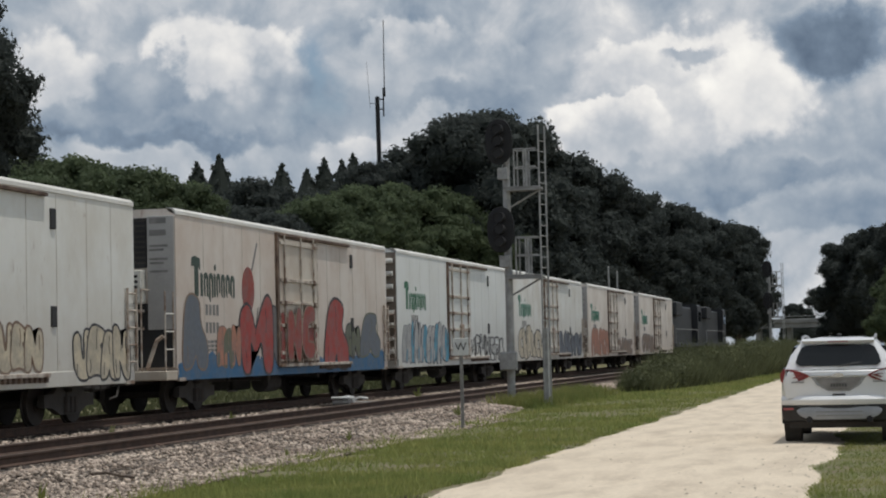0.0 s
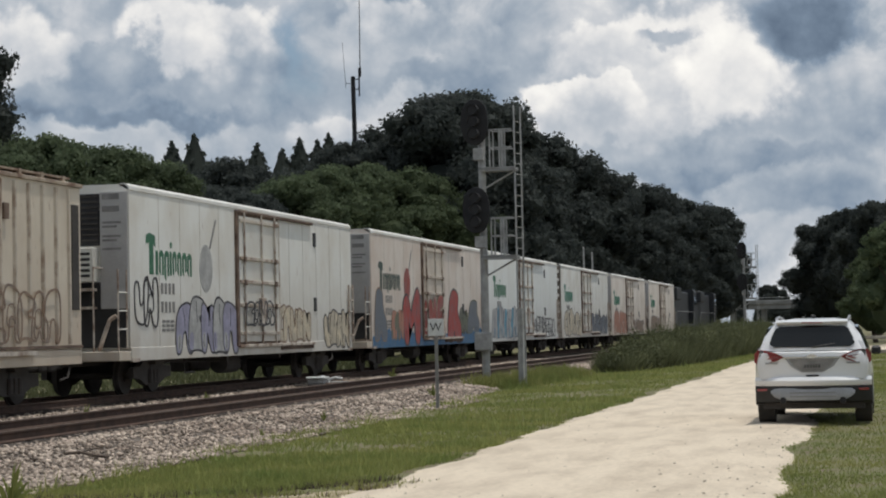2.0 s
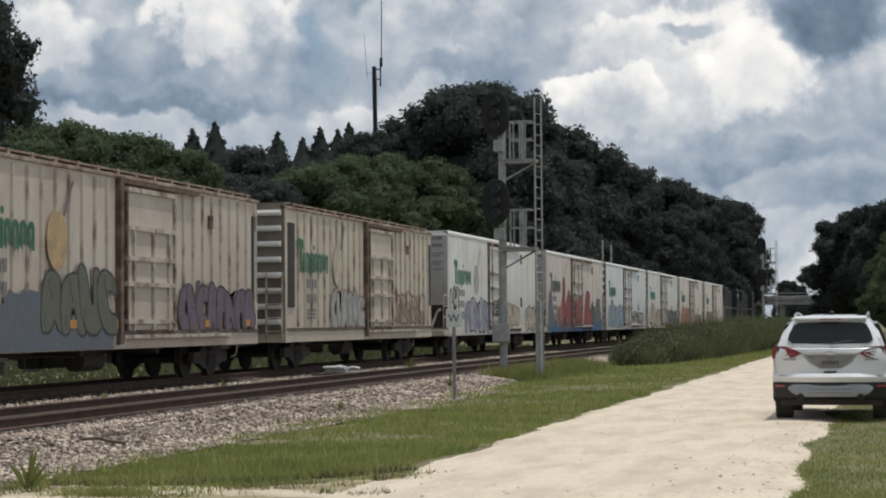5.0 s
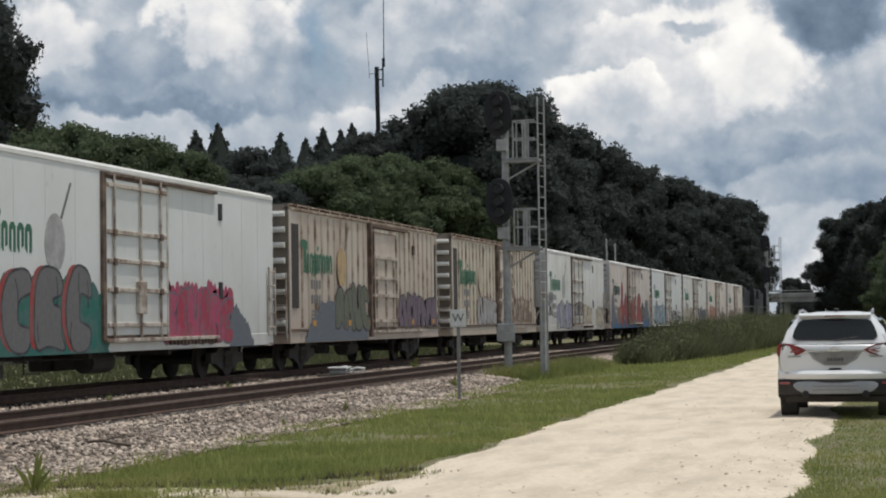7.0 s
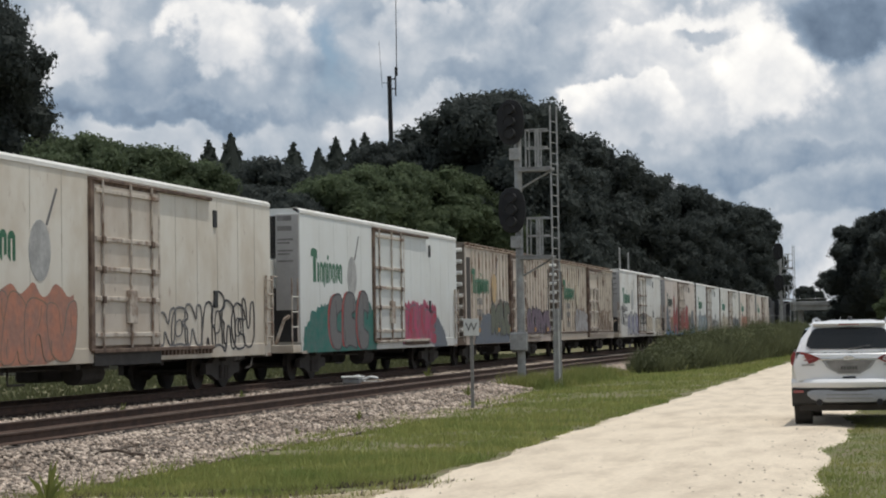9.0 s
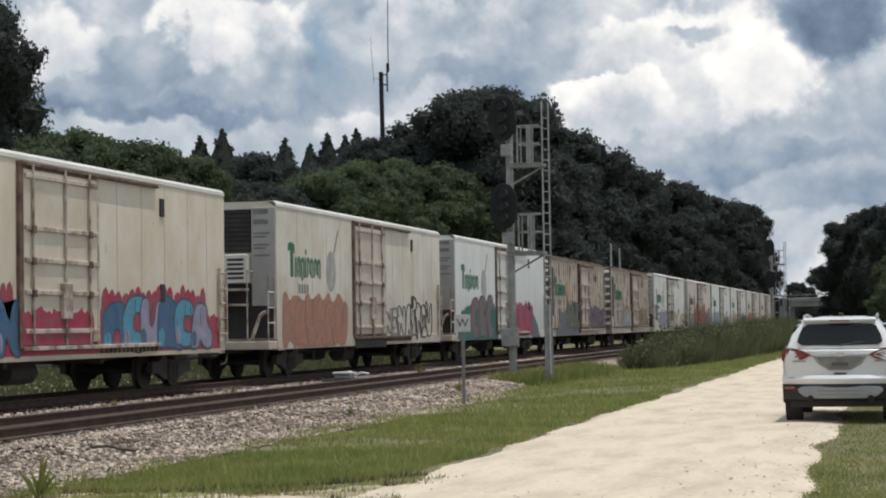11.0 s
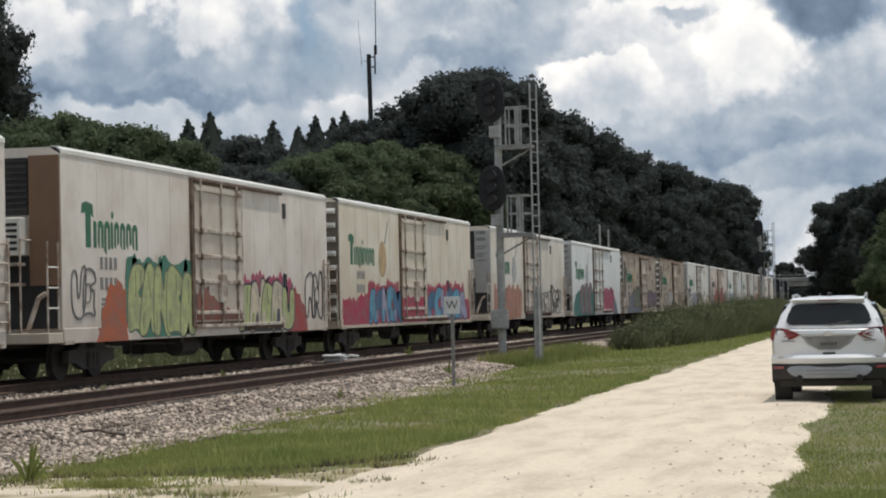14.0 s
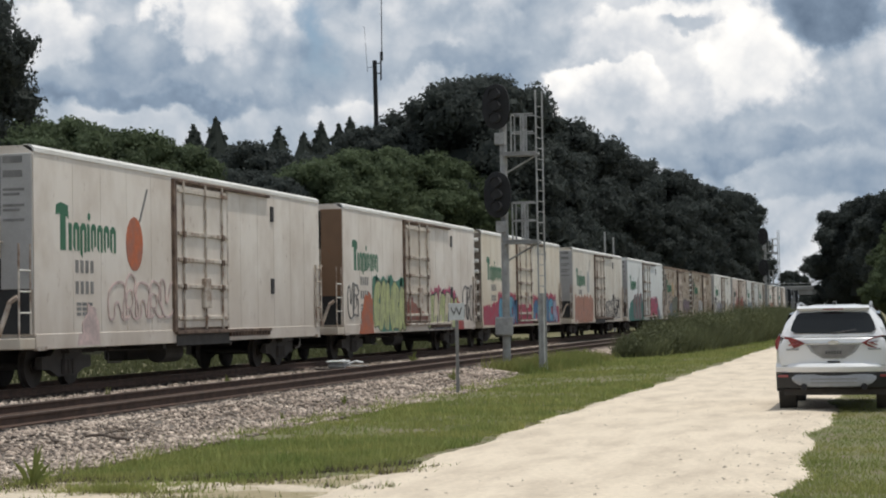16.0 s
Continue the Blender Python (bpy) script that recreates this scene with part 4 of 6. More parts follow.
def boxcar(label, paint, length):
    """An older tan insulated box car with ribbed sides and a framed door. Origin as reefer()."""
    car = thing("rail_car", label, "rail car", group="freight train")
    L = length
    top = TOP - .14
    sec = [(-HALF + .03, SILL + .25), (HALF - .03, SILL + .25), (HALF - .03, top - .12), (HALF - .25, top), (-HALF + .25, top), (-HALF + .03, top - .12)]
    part("body", Geo().loft([[(a, y, b_) for a, b_ in sec] for y in (0, L)]), paint, car)
    part("roof_edge", Geo().box(HALF - .12, HALF + .02, -.05, L + .05, top - .14, top - .06, .01), M["roofrust"], car, "rusted roof edge")
    fl = part("roof_running_edge", Geo().box(HALF - .45, HALF - .06, .4, L - .4, top + .01, top + .05), M["roofrust"], car)
    for k in range(16):
        part("roof_lug", Geo().box(HALF - .18, HALF - .04, .8 + k * (L - 1.6) / 15, .92 + k * (L - 1.6) / 15, top - .06, top + .06), M["roofrust"], fl)
    part("side_sill", Geo().box(-HALF + .05, HALF, 0.05, L - .05, SILL, SILL + .30, .012), paint, car)
    part("sill_strip", Geo().box(HALF - .03, HALF + .03, .05, L - .05, SILL + .33, SILL + .39), M["rust"], car)
    y0, y1 = 8.15, 11.0
    for k in range(int(L / .62)):
        yy = .5 + k * .62
        if 1.0 < yy < y0 - .2 or y1 + .2 < yy < L - .2:
            part("side_rib", Geo().prism([(HALF - .05, yy - .06), (HALF + .022, yy - .03), (HALF + .022, yy + .03), (HALF - .05, yy + .06)], 2, SILL + .42, top - .2), M["ribs"], car)
    z0, z1 = SILL + .38, top - .30
    # rust-coloured slab: door edge rust plus its shadow line, painted in
    part("door_surround", Geo().box(HALF - .04, HALF + .012, y0 - .12, y1 + .10, z0 - .08, z1 + .10), M["rust"], car)
    door = part("door", Geo().box(HALF - .04, HALF + .03, y0 + .03, y1 - .03, z0 + .02, z1 - .02, .01), paint, car, "framed plug door")
    for yy in (y0 + .05, y0 + .45, (y0 + y1) / 2 + .1, y1 - .4, y1 - .05):
        a, b_ = (z0, z1) if yy in (y0 + .05, y1 - .05) else (z0, z0 + 2.2)
        part("door_bar", Geo().box(HALF + .02, HALF + .09, yy - .035, yy + .035, a, b_), M["rust"] if yy < y0 + .2 else M["barw"], door)
    for zz in (z0 + .2, z0 + 1.0, z0 + 1.55, z0 + 2.2, z1 - .05):
        part("door_rail", Geo().box(HALF + .02, HALF + .085, y0, y1, zz - .05, zz + .05), M["barw"], door)
    part("door_post", Geo().box(HALF - .04, HALF + .10, y0 - .35, y0 - .18, SILL + .1, top - .12), M["rust"], car)
    part("lower_track", Geo().box(HALF - .02, HALF + .10, y0 - .1, L * .86, SILL + .22, SILL + .30), M["barw"], car)
    part("upper_track", Geo().box(HALF - .03, HALF + .08, y0 - .3, L * .74, top - .24, top - .16), M["rust"], car)
    part("vent", Geo().box(HALF - .02, HALF + .04, L - 3.6, L - 3.4, top - .95, top - .65), M["rust"], car)
    part("end_slot", Geo().box(HALF - .05, HALF + .004, .14, .80, SILL + .95, top - .5), M["under"], car, "dark corner recess")
    part("corner_post", Geo().box(HALF - .06, HALF + .01, -.02, .12, SILL, top - .1), paint, car)
    rear_end(car, "white_ribs", "grey")
    part("front_end", Geo().box(-HALF + .06, HALF - .06, L, L + .06, SILL + .3, top - .15), paint, car)
    part("end_slot", Geo().box(HALF - .05, HALF - .005, L - .45, L - .12, SILL + 1.1, top - .5), M["under"], car)
    underframe(car, L)
    return car


X0 = HALF + .012
WL = 18.0
TRAIN = []  # cars with the place of the rear end along the track at the start


def dressing(car, x=HALF + .003, green=True, fruit=None, number=True):
    if green:
        emblem(car, .95, SILL + 1.93, 2.95, .88, x, M["green"] if green is True else M[green], "faded black-green company emblem" if green == "blackgreen" else "green company emblem")
    if fruit:
        g = Geo().prism(ellipse(4.85, SILL + 2.16, .46, .58), 0, x - .004, x + .005)
        f = part("fruit_mark", g, M["p_" + fruit], car, "round fruit shape with a straw")
        part("straw", Geo().prism([(5.10, SILL + 2.66), (5.18, SILL + 2.64), (5.62, SILL + 3.36), (5.55, SILL + 3.38)], 0, x - .004, x + .0035), M["p_grey"], f)
    if number:
        bars(car, "stencil", 1.85, SILL + 1.48, 2.80, SILL + 1.76, 1, M["inkgrey"], x, .1, 4, .60)
        bars(car, "stencil", 1.85, SILL + 1.06, 2.80, SILL + 1.34, 1, M["inkgrey"], x, .1, 4, .60)
        bars(car, "stencil", 1.9, SILL + .62, 2.7, SILL + .92, 3, M["inkgrey"], x, n=3)


def build_train():
    G = graffiti
    # behind the locomotives, front to rear
    c = reefer("dirty white refrigerator car with faded sprayed lettering", M["white"][3], WL, "machine")
    dressing(c, green="bluegreen")
    G(c, 1.0, 6.6, SILL + .1, SILL + 1.3, 6, M["p_brownish"], M["p_grey"], X0, 1)
    TRAIN.append((c, 118.4))
    c = reefer("grimy white refrigerator car with brown sprayed lettering", M["white"][3], WL, "machine")
    dressing(c, green="bluegreen")
    G(c, 1.0, 6.8, SILL + .05, SILL + 1.5, 6, M["p_salmon"], M["p_brownish"], X0, 2)
    G(c, 10.5, 16.5, SILL + .05, SILL + 1.0, 6, M["p_brownish"], M["p_grey"], X0, 3)
    TRAIN.append((c, 98.0))
    c = reefer("white refrigerator car with dark outline lettering", M["white"][0], WL, "white_ribs")
    dressing(c, green="bluegreen")
    G(c, 1.0, 6.6, SILL + .1, SILL + 1.45, 6, M["p_cream"], M["p_ink"], X0, 4)
    G(c, 10.6, 17.2, SILL + .1, SILL + 1.35, 7, M["p_slate"], M["p_ink"], X0, 5)
    TRAIN.append((c, 78.3))
    c = reefer("white refrigerator car with green emblem and grey-blue lettering", M["white"][2], WL, "white_ribs")
    dressing(c)
    G(c, .5, 6.9, SILL + .1, SILL + 1.55, 12, [M["p_shade"], M["p_palegrey"], M["p_sky"]], M["p_slate"], X0, 6, lean=.2, rim=.035)
    G(c, 10.6, 16.8, SILL + .1, SILL + 1.1, 7, M["p_palegrey"], M["p_ink"], X0, 7, thin=True)
    TRAIN.append((c, 59.1))
    c = reefer("cream refrigerator car with large red and blue lettering", M["cream"], WL, "machine", door_paint=M["doorw"])
    dressing(c, green="blackgreen", fruit="cherry")
    patch(c, [(.05, SILL), (17.6, SILL), (17.6, SILL + .55), (12, SILL + .42), (6, SILL + .5), (1.5, SILL + .62), (.05, SILL + .35)], M["p_blue"], X0)
    G(c, 2.6, 4.1, SILL + .25, SILL + 1.25, 3, [M["p_salmon"], M["p_olive"]], M["p_brownish"], X0 + .004, 33, rim=.03)
    G(c, 4.2, 6.7, SILL + .05, SILL + 1.95, 1, M["p_red"], M["p_ink"], X0 + .006, 8, packed=1.0, shape=6, rim=.08)
    G(c, 6.4, 7.2, SILL + .3, SILL + 1.8, 1, M["p_grey"], M["p_ink"], X0 + .003, 34, shape=5)
    patch(c, [(7.2, SILL + .4), (10.3, SILL + .4), (10.3, SILL + 1.15), (9.6, SILL + 1.5), (8.6, SILL + 1.3), (7.2, SILL + 1.6)], M["p_cherry"], X0 + .06)
    G(c, 7.5, 10.0, SILL + .35, SILL + 1.85, 2, M["p_cherry"], M["p_brownish"], X0 + .135, 9, packed=1.0)
    G(c, 11.1, 13.6, SILL + .05, SILL + 2.0, 1, M["p_red"], M["p_ink"], X0 + .006, 10, packed=1.0, shape=5, rim=.08)
    G(c, 13.4, 14.7, SILL + .4, SILL + 1.4, 2, M["p_olive"], M["p_ink"], X0 + .003, 35)
    G(c, .35, 1.9, SILL + .1, SILL + 2.2, 1, M["p_slate"], M["p_brownish"], X0 + .004, 11, lean=-.12, shape=5, packed=.9)
    G(c, 14.7, 17.0, SILL + .35, SILL + 1.75, 1, M["p_slate"], M["p_olive"], X0 + .004, 12, lean=.1, shape=5, packed=1.0)
    TRAIN.append((c, 39.8))
    c = reefer("white refrigerator car with lilac and cream lettering", M["white"][0], WL, "machine")
    dressing(c, fruit="shade")
    G(c, .3, 1.5, SILL + .75, SILL + 1.85, 2, M["p_ink"], M["p_ink"], X0, 13, thin=True)
    G(c, 2.9, 7.0, SILL + .08, SILL + 1.4, 5, [M["p_lilac"], M["p_shade"]], M["p_ink"], X0, 14)
    G(c, 10.5, 13.4, SILL + .3, SILL + 1.25, 5, M["p_cream"], M["p_brownish"], X0, 15)
    G(c, 15.0, 17.6, SILL + .1, SILL + 1.15, 4, M["p_cream"], M["p_ink"], X0, 16)
    G(c, 7.5, 9.6, SILL + .75, SILL + 1.4, 4, M["p_teal"], M["p_ink"], X0 + .135, 17, thin=True)
    TRAIN.append((c, 19.4))
    c = boxcar("weathered tan ribbed box car with brown lettering", M["tan"][0], 16.6)
    dressing(c, x=X0 + .01, fruit="cream")
    G(c, 4.2, 7.6, SILL + .35, SILL + 1.5, 6, M["p_palegrey"], M["p_brownish"], X0 + .012, 18)
    G(c, 11.2, 15.4, SILL + .45, SILL + 1.55, 7, M["p_cream"], M["p_brownish"], X0 + .012, 19, thin=True)
    TRAIN.append((c, 0.25))
    c = boxcar("rust-streaked tan ribbed box car with olive and plum lettering", M["tan"][1], 16.9)
    dressing(c, x=X0 + .01, fruit="sand")
    patch(c, [(1.2, SILL + .02), (7.6, SILL + .02), (7.6, SILL + .35), (4.6, SILL + .9), (4.1, SILL + 1.15), (3.4, SILL + 1.2), (2.7, SILL + 1.05), (2.2, SILL + .7), (1.5, SILL + .35)], M["p_slate"], X0 + .022)
    G(c, 4.3, 7.8, SILL + .3, SILL + 1.65, 4, M["p_olive"], M["p_ink"], X0 + .026, 20, lean=-.15)
    G(c, 11.3, 16.4, SILL + .35, SILL + 1.45, 8, M["p_plum"], M["p_ink"], X0 + .012, 21)
    for yy in (1.9, 5.4, 7.7, 12.9, 15.8):
        patch(c, [(yy, SILL + .45), (yy + .32, SILL + .45), (yy + .32, SILL + .62), (yy, SILL + .62)], M["p_amber"], X0 + .032, "reflector")
    TRAIN.append((c, -18.9))
    c = reefer("bright white refrigerator car with grey, teal and pink lettering", M["white"][2], WL, "machine")
    dressing(c, fruit="shade", number=False)
    patch(c, [(.15, SILL), (7.4, SILL), (7.3, SILL + .9), (6.6, SILL + 1.45), (3.0, SILL + 1.5), (1.0, SILL + 1.15), (.3, SILL + .6)], M["p_teal"], X0)
    G(c, 2.5, 6.6, SILL + .02, SILL + 1.62, 3, M["p_grey"], M["p_ink"], X0 + .003, 22, drop=M["p_red"], packed=.92)
    G(c, 10.5, 14.8, SILL + .1, SILL + 1.35, 6, [M["p_pink"], M["p_crimson"]], M["p_plum"], X0, 23, crown=M["p_pink"], cloud=M["p_crimson"])
    patch(c, [(14.6, SILL), (16.4, SILL), (16.0, SILL + .6), (15.2, SILL + .95), (14.6, SILL + 1.0)], M["p_slate"], X0)
    TRAIN.append((c, -38.3))
    c = reefer("cream-white refrigerator car with salmon block and outline lettering", M["white"][1], WL, "machine", door_paint=M["doorw"], dark_door=True)
    dressing(c, fruit="shade")
    G(c, .6, 6.2, SILL + .02, SILL + 1.4, 6, M["p_salmon"], M["p_brownish"], X0, 24, cloud=M["p_salmon"], rim=.03)
    G(c, 10.6, 13.0, SILL + .25, SILL + 1.2, 3, M["p_cream"], M["p_grey"], X0, 25, thin=True)
    G(c, 13.2, 16.6, SILL + .15, SILL + 1.45, 5, M["p_cream"], M["p_ink"], X0, 26, thin=True)
    TRAIN.append((c, -58.7))
    c = reefer("cream-white refrigerator car with sky-blue lettering on red", M["white"][4], WL, "white_ribs")
    dressing(c, fruit="sand")
    patch(c, [(.2, SILL + .1), (17.6, SILL + .1), (17.5, SILL + .8), (13, SILL + 1.15), (10, SILL + .95), (7, SILL + 1.0), (3.5, SILL + 1.15), (2.0, SILL + .95), (.2, SILL + .8)], M["p_crimson"], X0)
    G(c, 3.2, 7.0, SILL + .12, SILL + 1.25, 5, [M["p_sky"], M["p_blue"], M["p_lilac"]], M["p_navy"], X0 + .003, 27, crown=M["p_crimson"])
    G(c, 11.0, 16.8, SILL + .12, SILL + 1.25, 6, [M["p_blue"], M["p_sky"], M["p_lilac"]], M["p_navy"], X0 + .003, 28, crown=M["p_crimson"])
    patch(c, [(7.1, SILL + .3), (10.2, SILL + .3), (10.2, SILL + .95), (7.1, SILL + .95)], M["p_crimson"], X0 + .06)
    TRAIN.append((c, -80.6))
    c = reefer("off-white refrigerator car with lime lettering and orange marks", M["white"][3], WL, "machine", door_paint=M["doorw"], panel="brown")
    dressing(c, fruit=None)
    patch(c, [(1.6, SILL), (3.2, SILL), (3.3, SILL + 1.0), (2.7, SILL + 1.3), (2.2, SILL + 1.1)], M["p_orange"], X0)
    G(c, 3.3, 7.1, SILL + .04, SILL + 1.75, 5, M["p_lime"], M["p_olive"], X0 + .003, 29, crown=M["bluegreen"], cloud=M["bluegreen"], rim=.045)
    G(c, 10.4, 14.6, SILL + .04, SILL + 1.35, 5, [M["p_lime"], M["p_cream"]], M["p_ink"], X0 + .003, 30, crown=M["p_pink"], lean=.1, cloud=M["p_navy"])
    patch(c, [(14.2, SILL), (16.0, SILL), (15.8, SILL + .6), (15.0, SILL + 1.1), (14.3, SILL + 1.3)], M["p_red"], X0)
    G(c, 15.9, 17.3, SILL + .3, SILL + 1.7, 2, M["p_ink"], M["p_ink"], X0, 31, thin=True)
    patch(c, [(7.2, SILL + .38), (10.4, SILL + .38), (10.3, SILL + .55), (9.2, SILL + .6), (8.3, SILL + .95), (7.7, SILL + 1.25), (7.2, SILL + 1.0)], M["p_rusty"], X0 + .06)
    G(c, .5, 1.5, SILL + .5, SILL + 1.5, 2, M["p_ink"], M["p_grey"], X0, 36, thin=True)
    TRAIN.append((c, -99.9))
    c = reefer("clean white refrigerator car with a large orange fruit emblem", M["white"][3], 18.2, "machine", dark_door=True)
    dressing(c, fruit="fruit")
    G(c, 3.6, 7.0, SILL + .55, SILL + 1.45, 5, M["p_palepink"], M["p_palepink"], X0, 32, thin=True)
    patch(c, [(1.9, SILL + .05), (3.0, SILL + .05), (2.8, SILL + .75), (2.4, SILL + .9)], M["p_palepink"], X0)
    TRAIN.append((c, -120.5))


build_train()


def locomotive():
    """A dark six-axle diesel: hood, cab, frame, fuel tank, trucks. Origin at its rear end on the rail."""
    e = thing("locomotive", "dark diesel locomotive at the head of the freight train", "locomotive", group="locomotives")
    L = 21.5
    part("frame", Geo().box(-1.5, 1.5, 0, L, 1.15, 1.45, .03), M["loco"], e)
    part("hood", Geo().loft([[(a, y, b_) for a, b_ in rounded_section(1.45, 4.35, 1.0, .2)] for y in (.9, 16.2)]), M["loco"], e, smooth=True)
    part("radiator", Geo().box(-1.45, 1.45, 1.4, 5.4, 3.5, 4.55, .08), M["loco"], e)
    part("cab", Geo().loft([[(a, y, b_) for a, b_ in rounded_section(1.45, 4.6, 1.5, .25)] for y in (16.2, 19.0)]), M["loco"], e, smooth=True)
    part("nose", Geo().box(-1.2, 1.2, 19.0, 20.8, 1.45, 3.1, .1), M["loco"], e)
    part("cab_window", Geo().box(1.49, 1.52, 16.7, 18.5, 3.2, 4.0), M["glass"], e)
    part("fuel_tank", Geo().box(-1.4, 1.4, 7.5, 13.5, .35, 1.15, .1), M["under"], e)
    for y in (3.4, 18.0):
        truck(e, y)
    part("walkway_rail", Geo().path([(1.5, .2, 1.45), (1.5, .2, 2.5), (1.5, 16, 2.5), (1.5, 16, 1.45)], .025), M["galv"], e)
    part("coupler", Geo().box(-.2, .2, -.8, 0, .6, .95, .05), M["under"], e)
    return e


loco = locomotive()
TRAIN.append((loco, 138.6))
loco_b = copy_thing(loco, pose(0, 0, 0))
TRAIN.append((loco_b, 161.6))


# ---- lineside things ----
def signal(height=8.05):
    """Two-headed colour-light signal on a mast with a service ladder and cages. Origin at the mast's foot; it faces -y."""
    s = thing("railway_signal", "two-headed black colour-light signal on grey mast with service ladder", "railway signal", group="signals")
    part("mast", Geo().tube((0, 0, -.1), (0, 0, height - .3), .115, .105, n=14), M["galv"], s, smooth=True)
    part("foot", Geo().box(-.3, .3, -.3, .3, -.15, .06, .02), M["concrete"], s)
    case = part("equipment_box", Geo().box(-.24, .22, -.34, -.10, 1.02, 1.55, .02), M["galv"], s, "grey steel junction box")
    part("box_lid", Geo().box(-.25, .23, -.36, -.33, 1.05, 1.52, .01), M["galv"], case)
    for k, zc in enumerate((height - .55, height - 3.05)):
        h = part("signal_head", Geo().loft([[(-.12 + .39 * sx * w, yy, zc + .64 * sz * (w if abs(sz) > .5 else 1)) for sx, sz in
                 [(math.copysign(abs(math.cos(t)) ** .85, math.cos(t)), math.copysign(abs(math.sin(t)) ** .85, math.sin(t))) for t in np.linspace(0, 2 * math.pi, 24, endpoint=False)]]
                 for yy, w in ((-.40, 1.0), (-.36, 1.02), (-.30, .7), (-.12, .66))]), M["black"], s, "black signal head with hooded lenses", smooth=True)
        for j, dz in enumerate((.34, 0, -.34)):
            arc = [math.pi * (-.12 + a * 1.24 / 9) for a in range(10)]
            rim_ = [(.155, t0) for t0 in arc] + [(.14, t0) for t0 in reversed(arc)]
            hood = Geo().loft([[(-.12 + r * math.cos(t0), yy, zc + dz + r * math.sin(t0)) for r, t0 in rim_] for yy in (-.72, -.39)])
            part("hood", hood, M["black"], h)
            part("lens", Geo().tube((-.12, -.68, zc + dz), (-.12, -.405, zc + dz), .138, n=16), M["black"], h)
        part("bracket", Geo().box(-.2, .06, -.14, .02, zc - .45, zc - .38).box(-.2, .06, -.14, .02, zc + .38, zc + .45), M["galv"], s)
        # cage beside each head
        z0 = zc - 1.35
        cage = part("service_platform", Geo().box(-.05, 1.0, -.28, .28, z0, z0 + .05).box(-.05, 1.0, -.28, -.24, z0 - .04, z0 + .07).box(-.05, 1.0, .24, .28, z0 - .04, z0 + .07), M["galv"], s, "galvanised grating platform with rails")
        for xx in (.28, .56, .62):
            for yy in (-.26, .26):
                part("guard_post", Geo().box(xx - .02, xx + .02, yy - .02, yy + .02, z0, z0 + 1.15), M["galv"], cage)
        for zz in (z0 + .62, z0 + 1.13):
            part("guard_rail", Geo().box(.26, .92, -.28, -.25, zz - .02, zz + .02).box(.26, .92, .25, .28, zz - .02, zz + .02).box(.26, .29, -.28, .28, zz - .02, zz + .02), M["galv"], cage)
        part("brace", Geo().tube((.06, 0, z0 - .52), (.96, 0, z0 - .03), .028), M["galv"], s)
    lad = part("service_ladder", Geo().box(.96, 1.005, -.20, -.16, -.05, height - .1).box(1.08, 1.125, .16, .20, -.05, height - .1).box(.99, 1.09, -.12, .12, .0, 2.2), M["galv"], s, "upright steel ladder")
    for k in range(25):
        part("rung", Geo().tube((.98, -.18, .3 + k * .3), (1.10, .18, .3 + k * .3), .014, n=6), M["galv"], lad)
    for zc in (height - 1.45, height - 3.95):
        part("cable_box", Geo().box(-.20, .10, -.30, -.10, zc - .17, zc + .17, .02), M["galv"], s, "small grey cable box")
    part("mast_cap", Geo().tube((0, 0, height - .3), (0, 0, height + .05), .06, .05), M["galv"], s)
    return s


sig = signal()
sig.matrix_basis = pose(-10.66, 52.4, 0.0)
copy_thing(sig, pose(-9.75, 152.0, 0.0))


def whistle_sign():
    s = thing("whistle_sign", "small white square whistle sign with dark letter on a steel post", "sign", pose(-8.87, 38.4, -.03, 0, 0, 6))
    part("post", Geo().box(-.035, .035, -.02, .02, -.1, 1.62), M["inkgrey"], s)
    plate = part("plate", Geo().box(-.165, .165, -.036, -.024, 1.54, 1.90, .004), M["signw"], s)
    cu_ = bpy.data.curves.new("letter", "FONT")
    cu_.body, cu_.size, cu_.extrude, cu_.align_x, cu_.align_y = "W", .24, .002, "CENTER", "CENTER"
    ob = new("letter", cu_)
    ob.matrix_basis = pose(0, -.04, 1.72, 90, 0, 0)
    dg = bpy.context.evaluated_depsgraph_get()
    me = bpy.data.meshes.new_from_object(ob.evaluated_get(dg))
    bpy.data.objects.remove(ob)
    me.materials.append(M["inkdark"])
    le = new("letter", me)
    le.parent = plate
    le.matrix_basis = pose(0, -.04, 1.72, 90, 0, 0)


whistle_sign()


def switch_machine():
    s = thing("switch_machine", "pale grey low switch machine beside the rails", "switch machine", pose(-14.9, 50.2, BED_Z))
    part("base_plate", Geo().box(-.6, .7, -.5, .5, -.05, .06, .01), M["tie"], s)
    part("housing", Geo().box(-.30, .20, -.34, .06, .06, .19, .03), M["galv"], s)
    part("lid", Geo().box(-.33, .23, -.38, .10, .21, .27, .02), M["signw"], s, "white painted lid")
    part("gear_case", Geo().box(-.26, .16, .12, .42, .05, .16, .03), M["signw"], s)
    part("motor_cover", Geo().tube((-.05, .14, .22), (-.05, .44, .22), .075, .07, n=12), M["signw"], s, smooth=True)
    part("hand_throw", Geo().path([(.20, -.10, .16), (.42, -.06, .24), (.62, .02, .20)], .035), M["signw"], s)
    part("operating_rod", Geo().tube((.2, .2, .1), (1.0, .22, .08), .03), M["galv"], s)
    part("connecting_rod", Geo().tube((.2, -.2, .08), (1.4, -.22, .06), .025), M["rust"], s)


switch_machine()


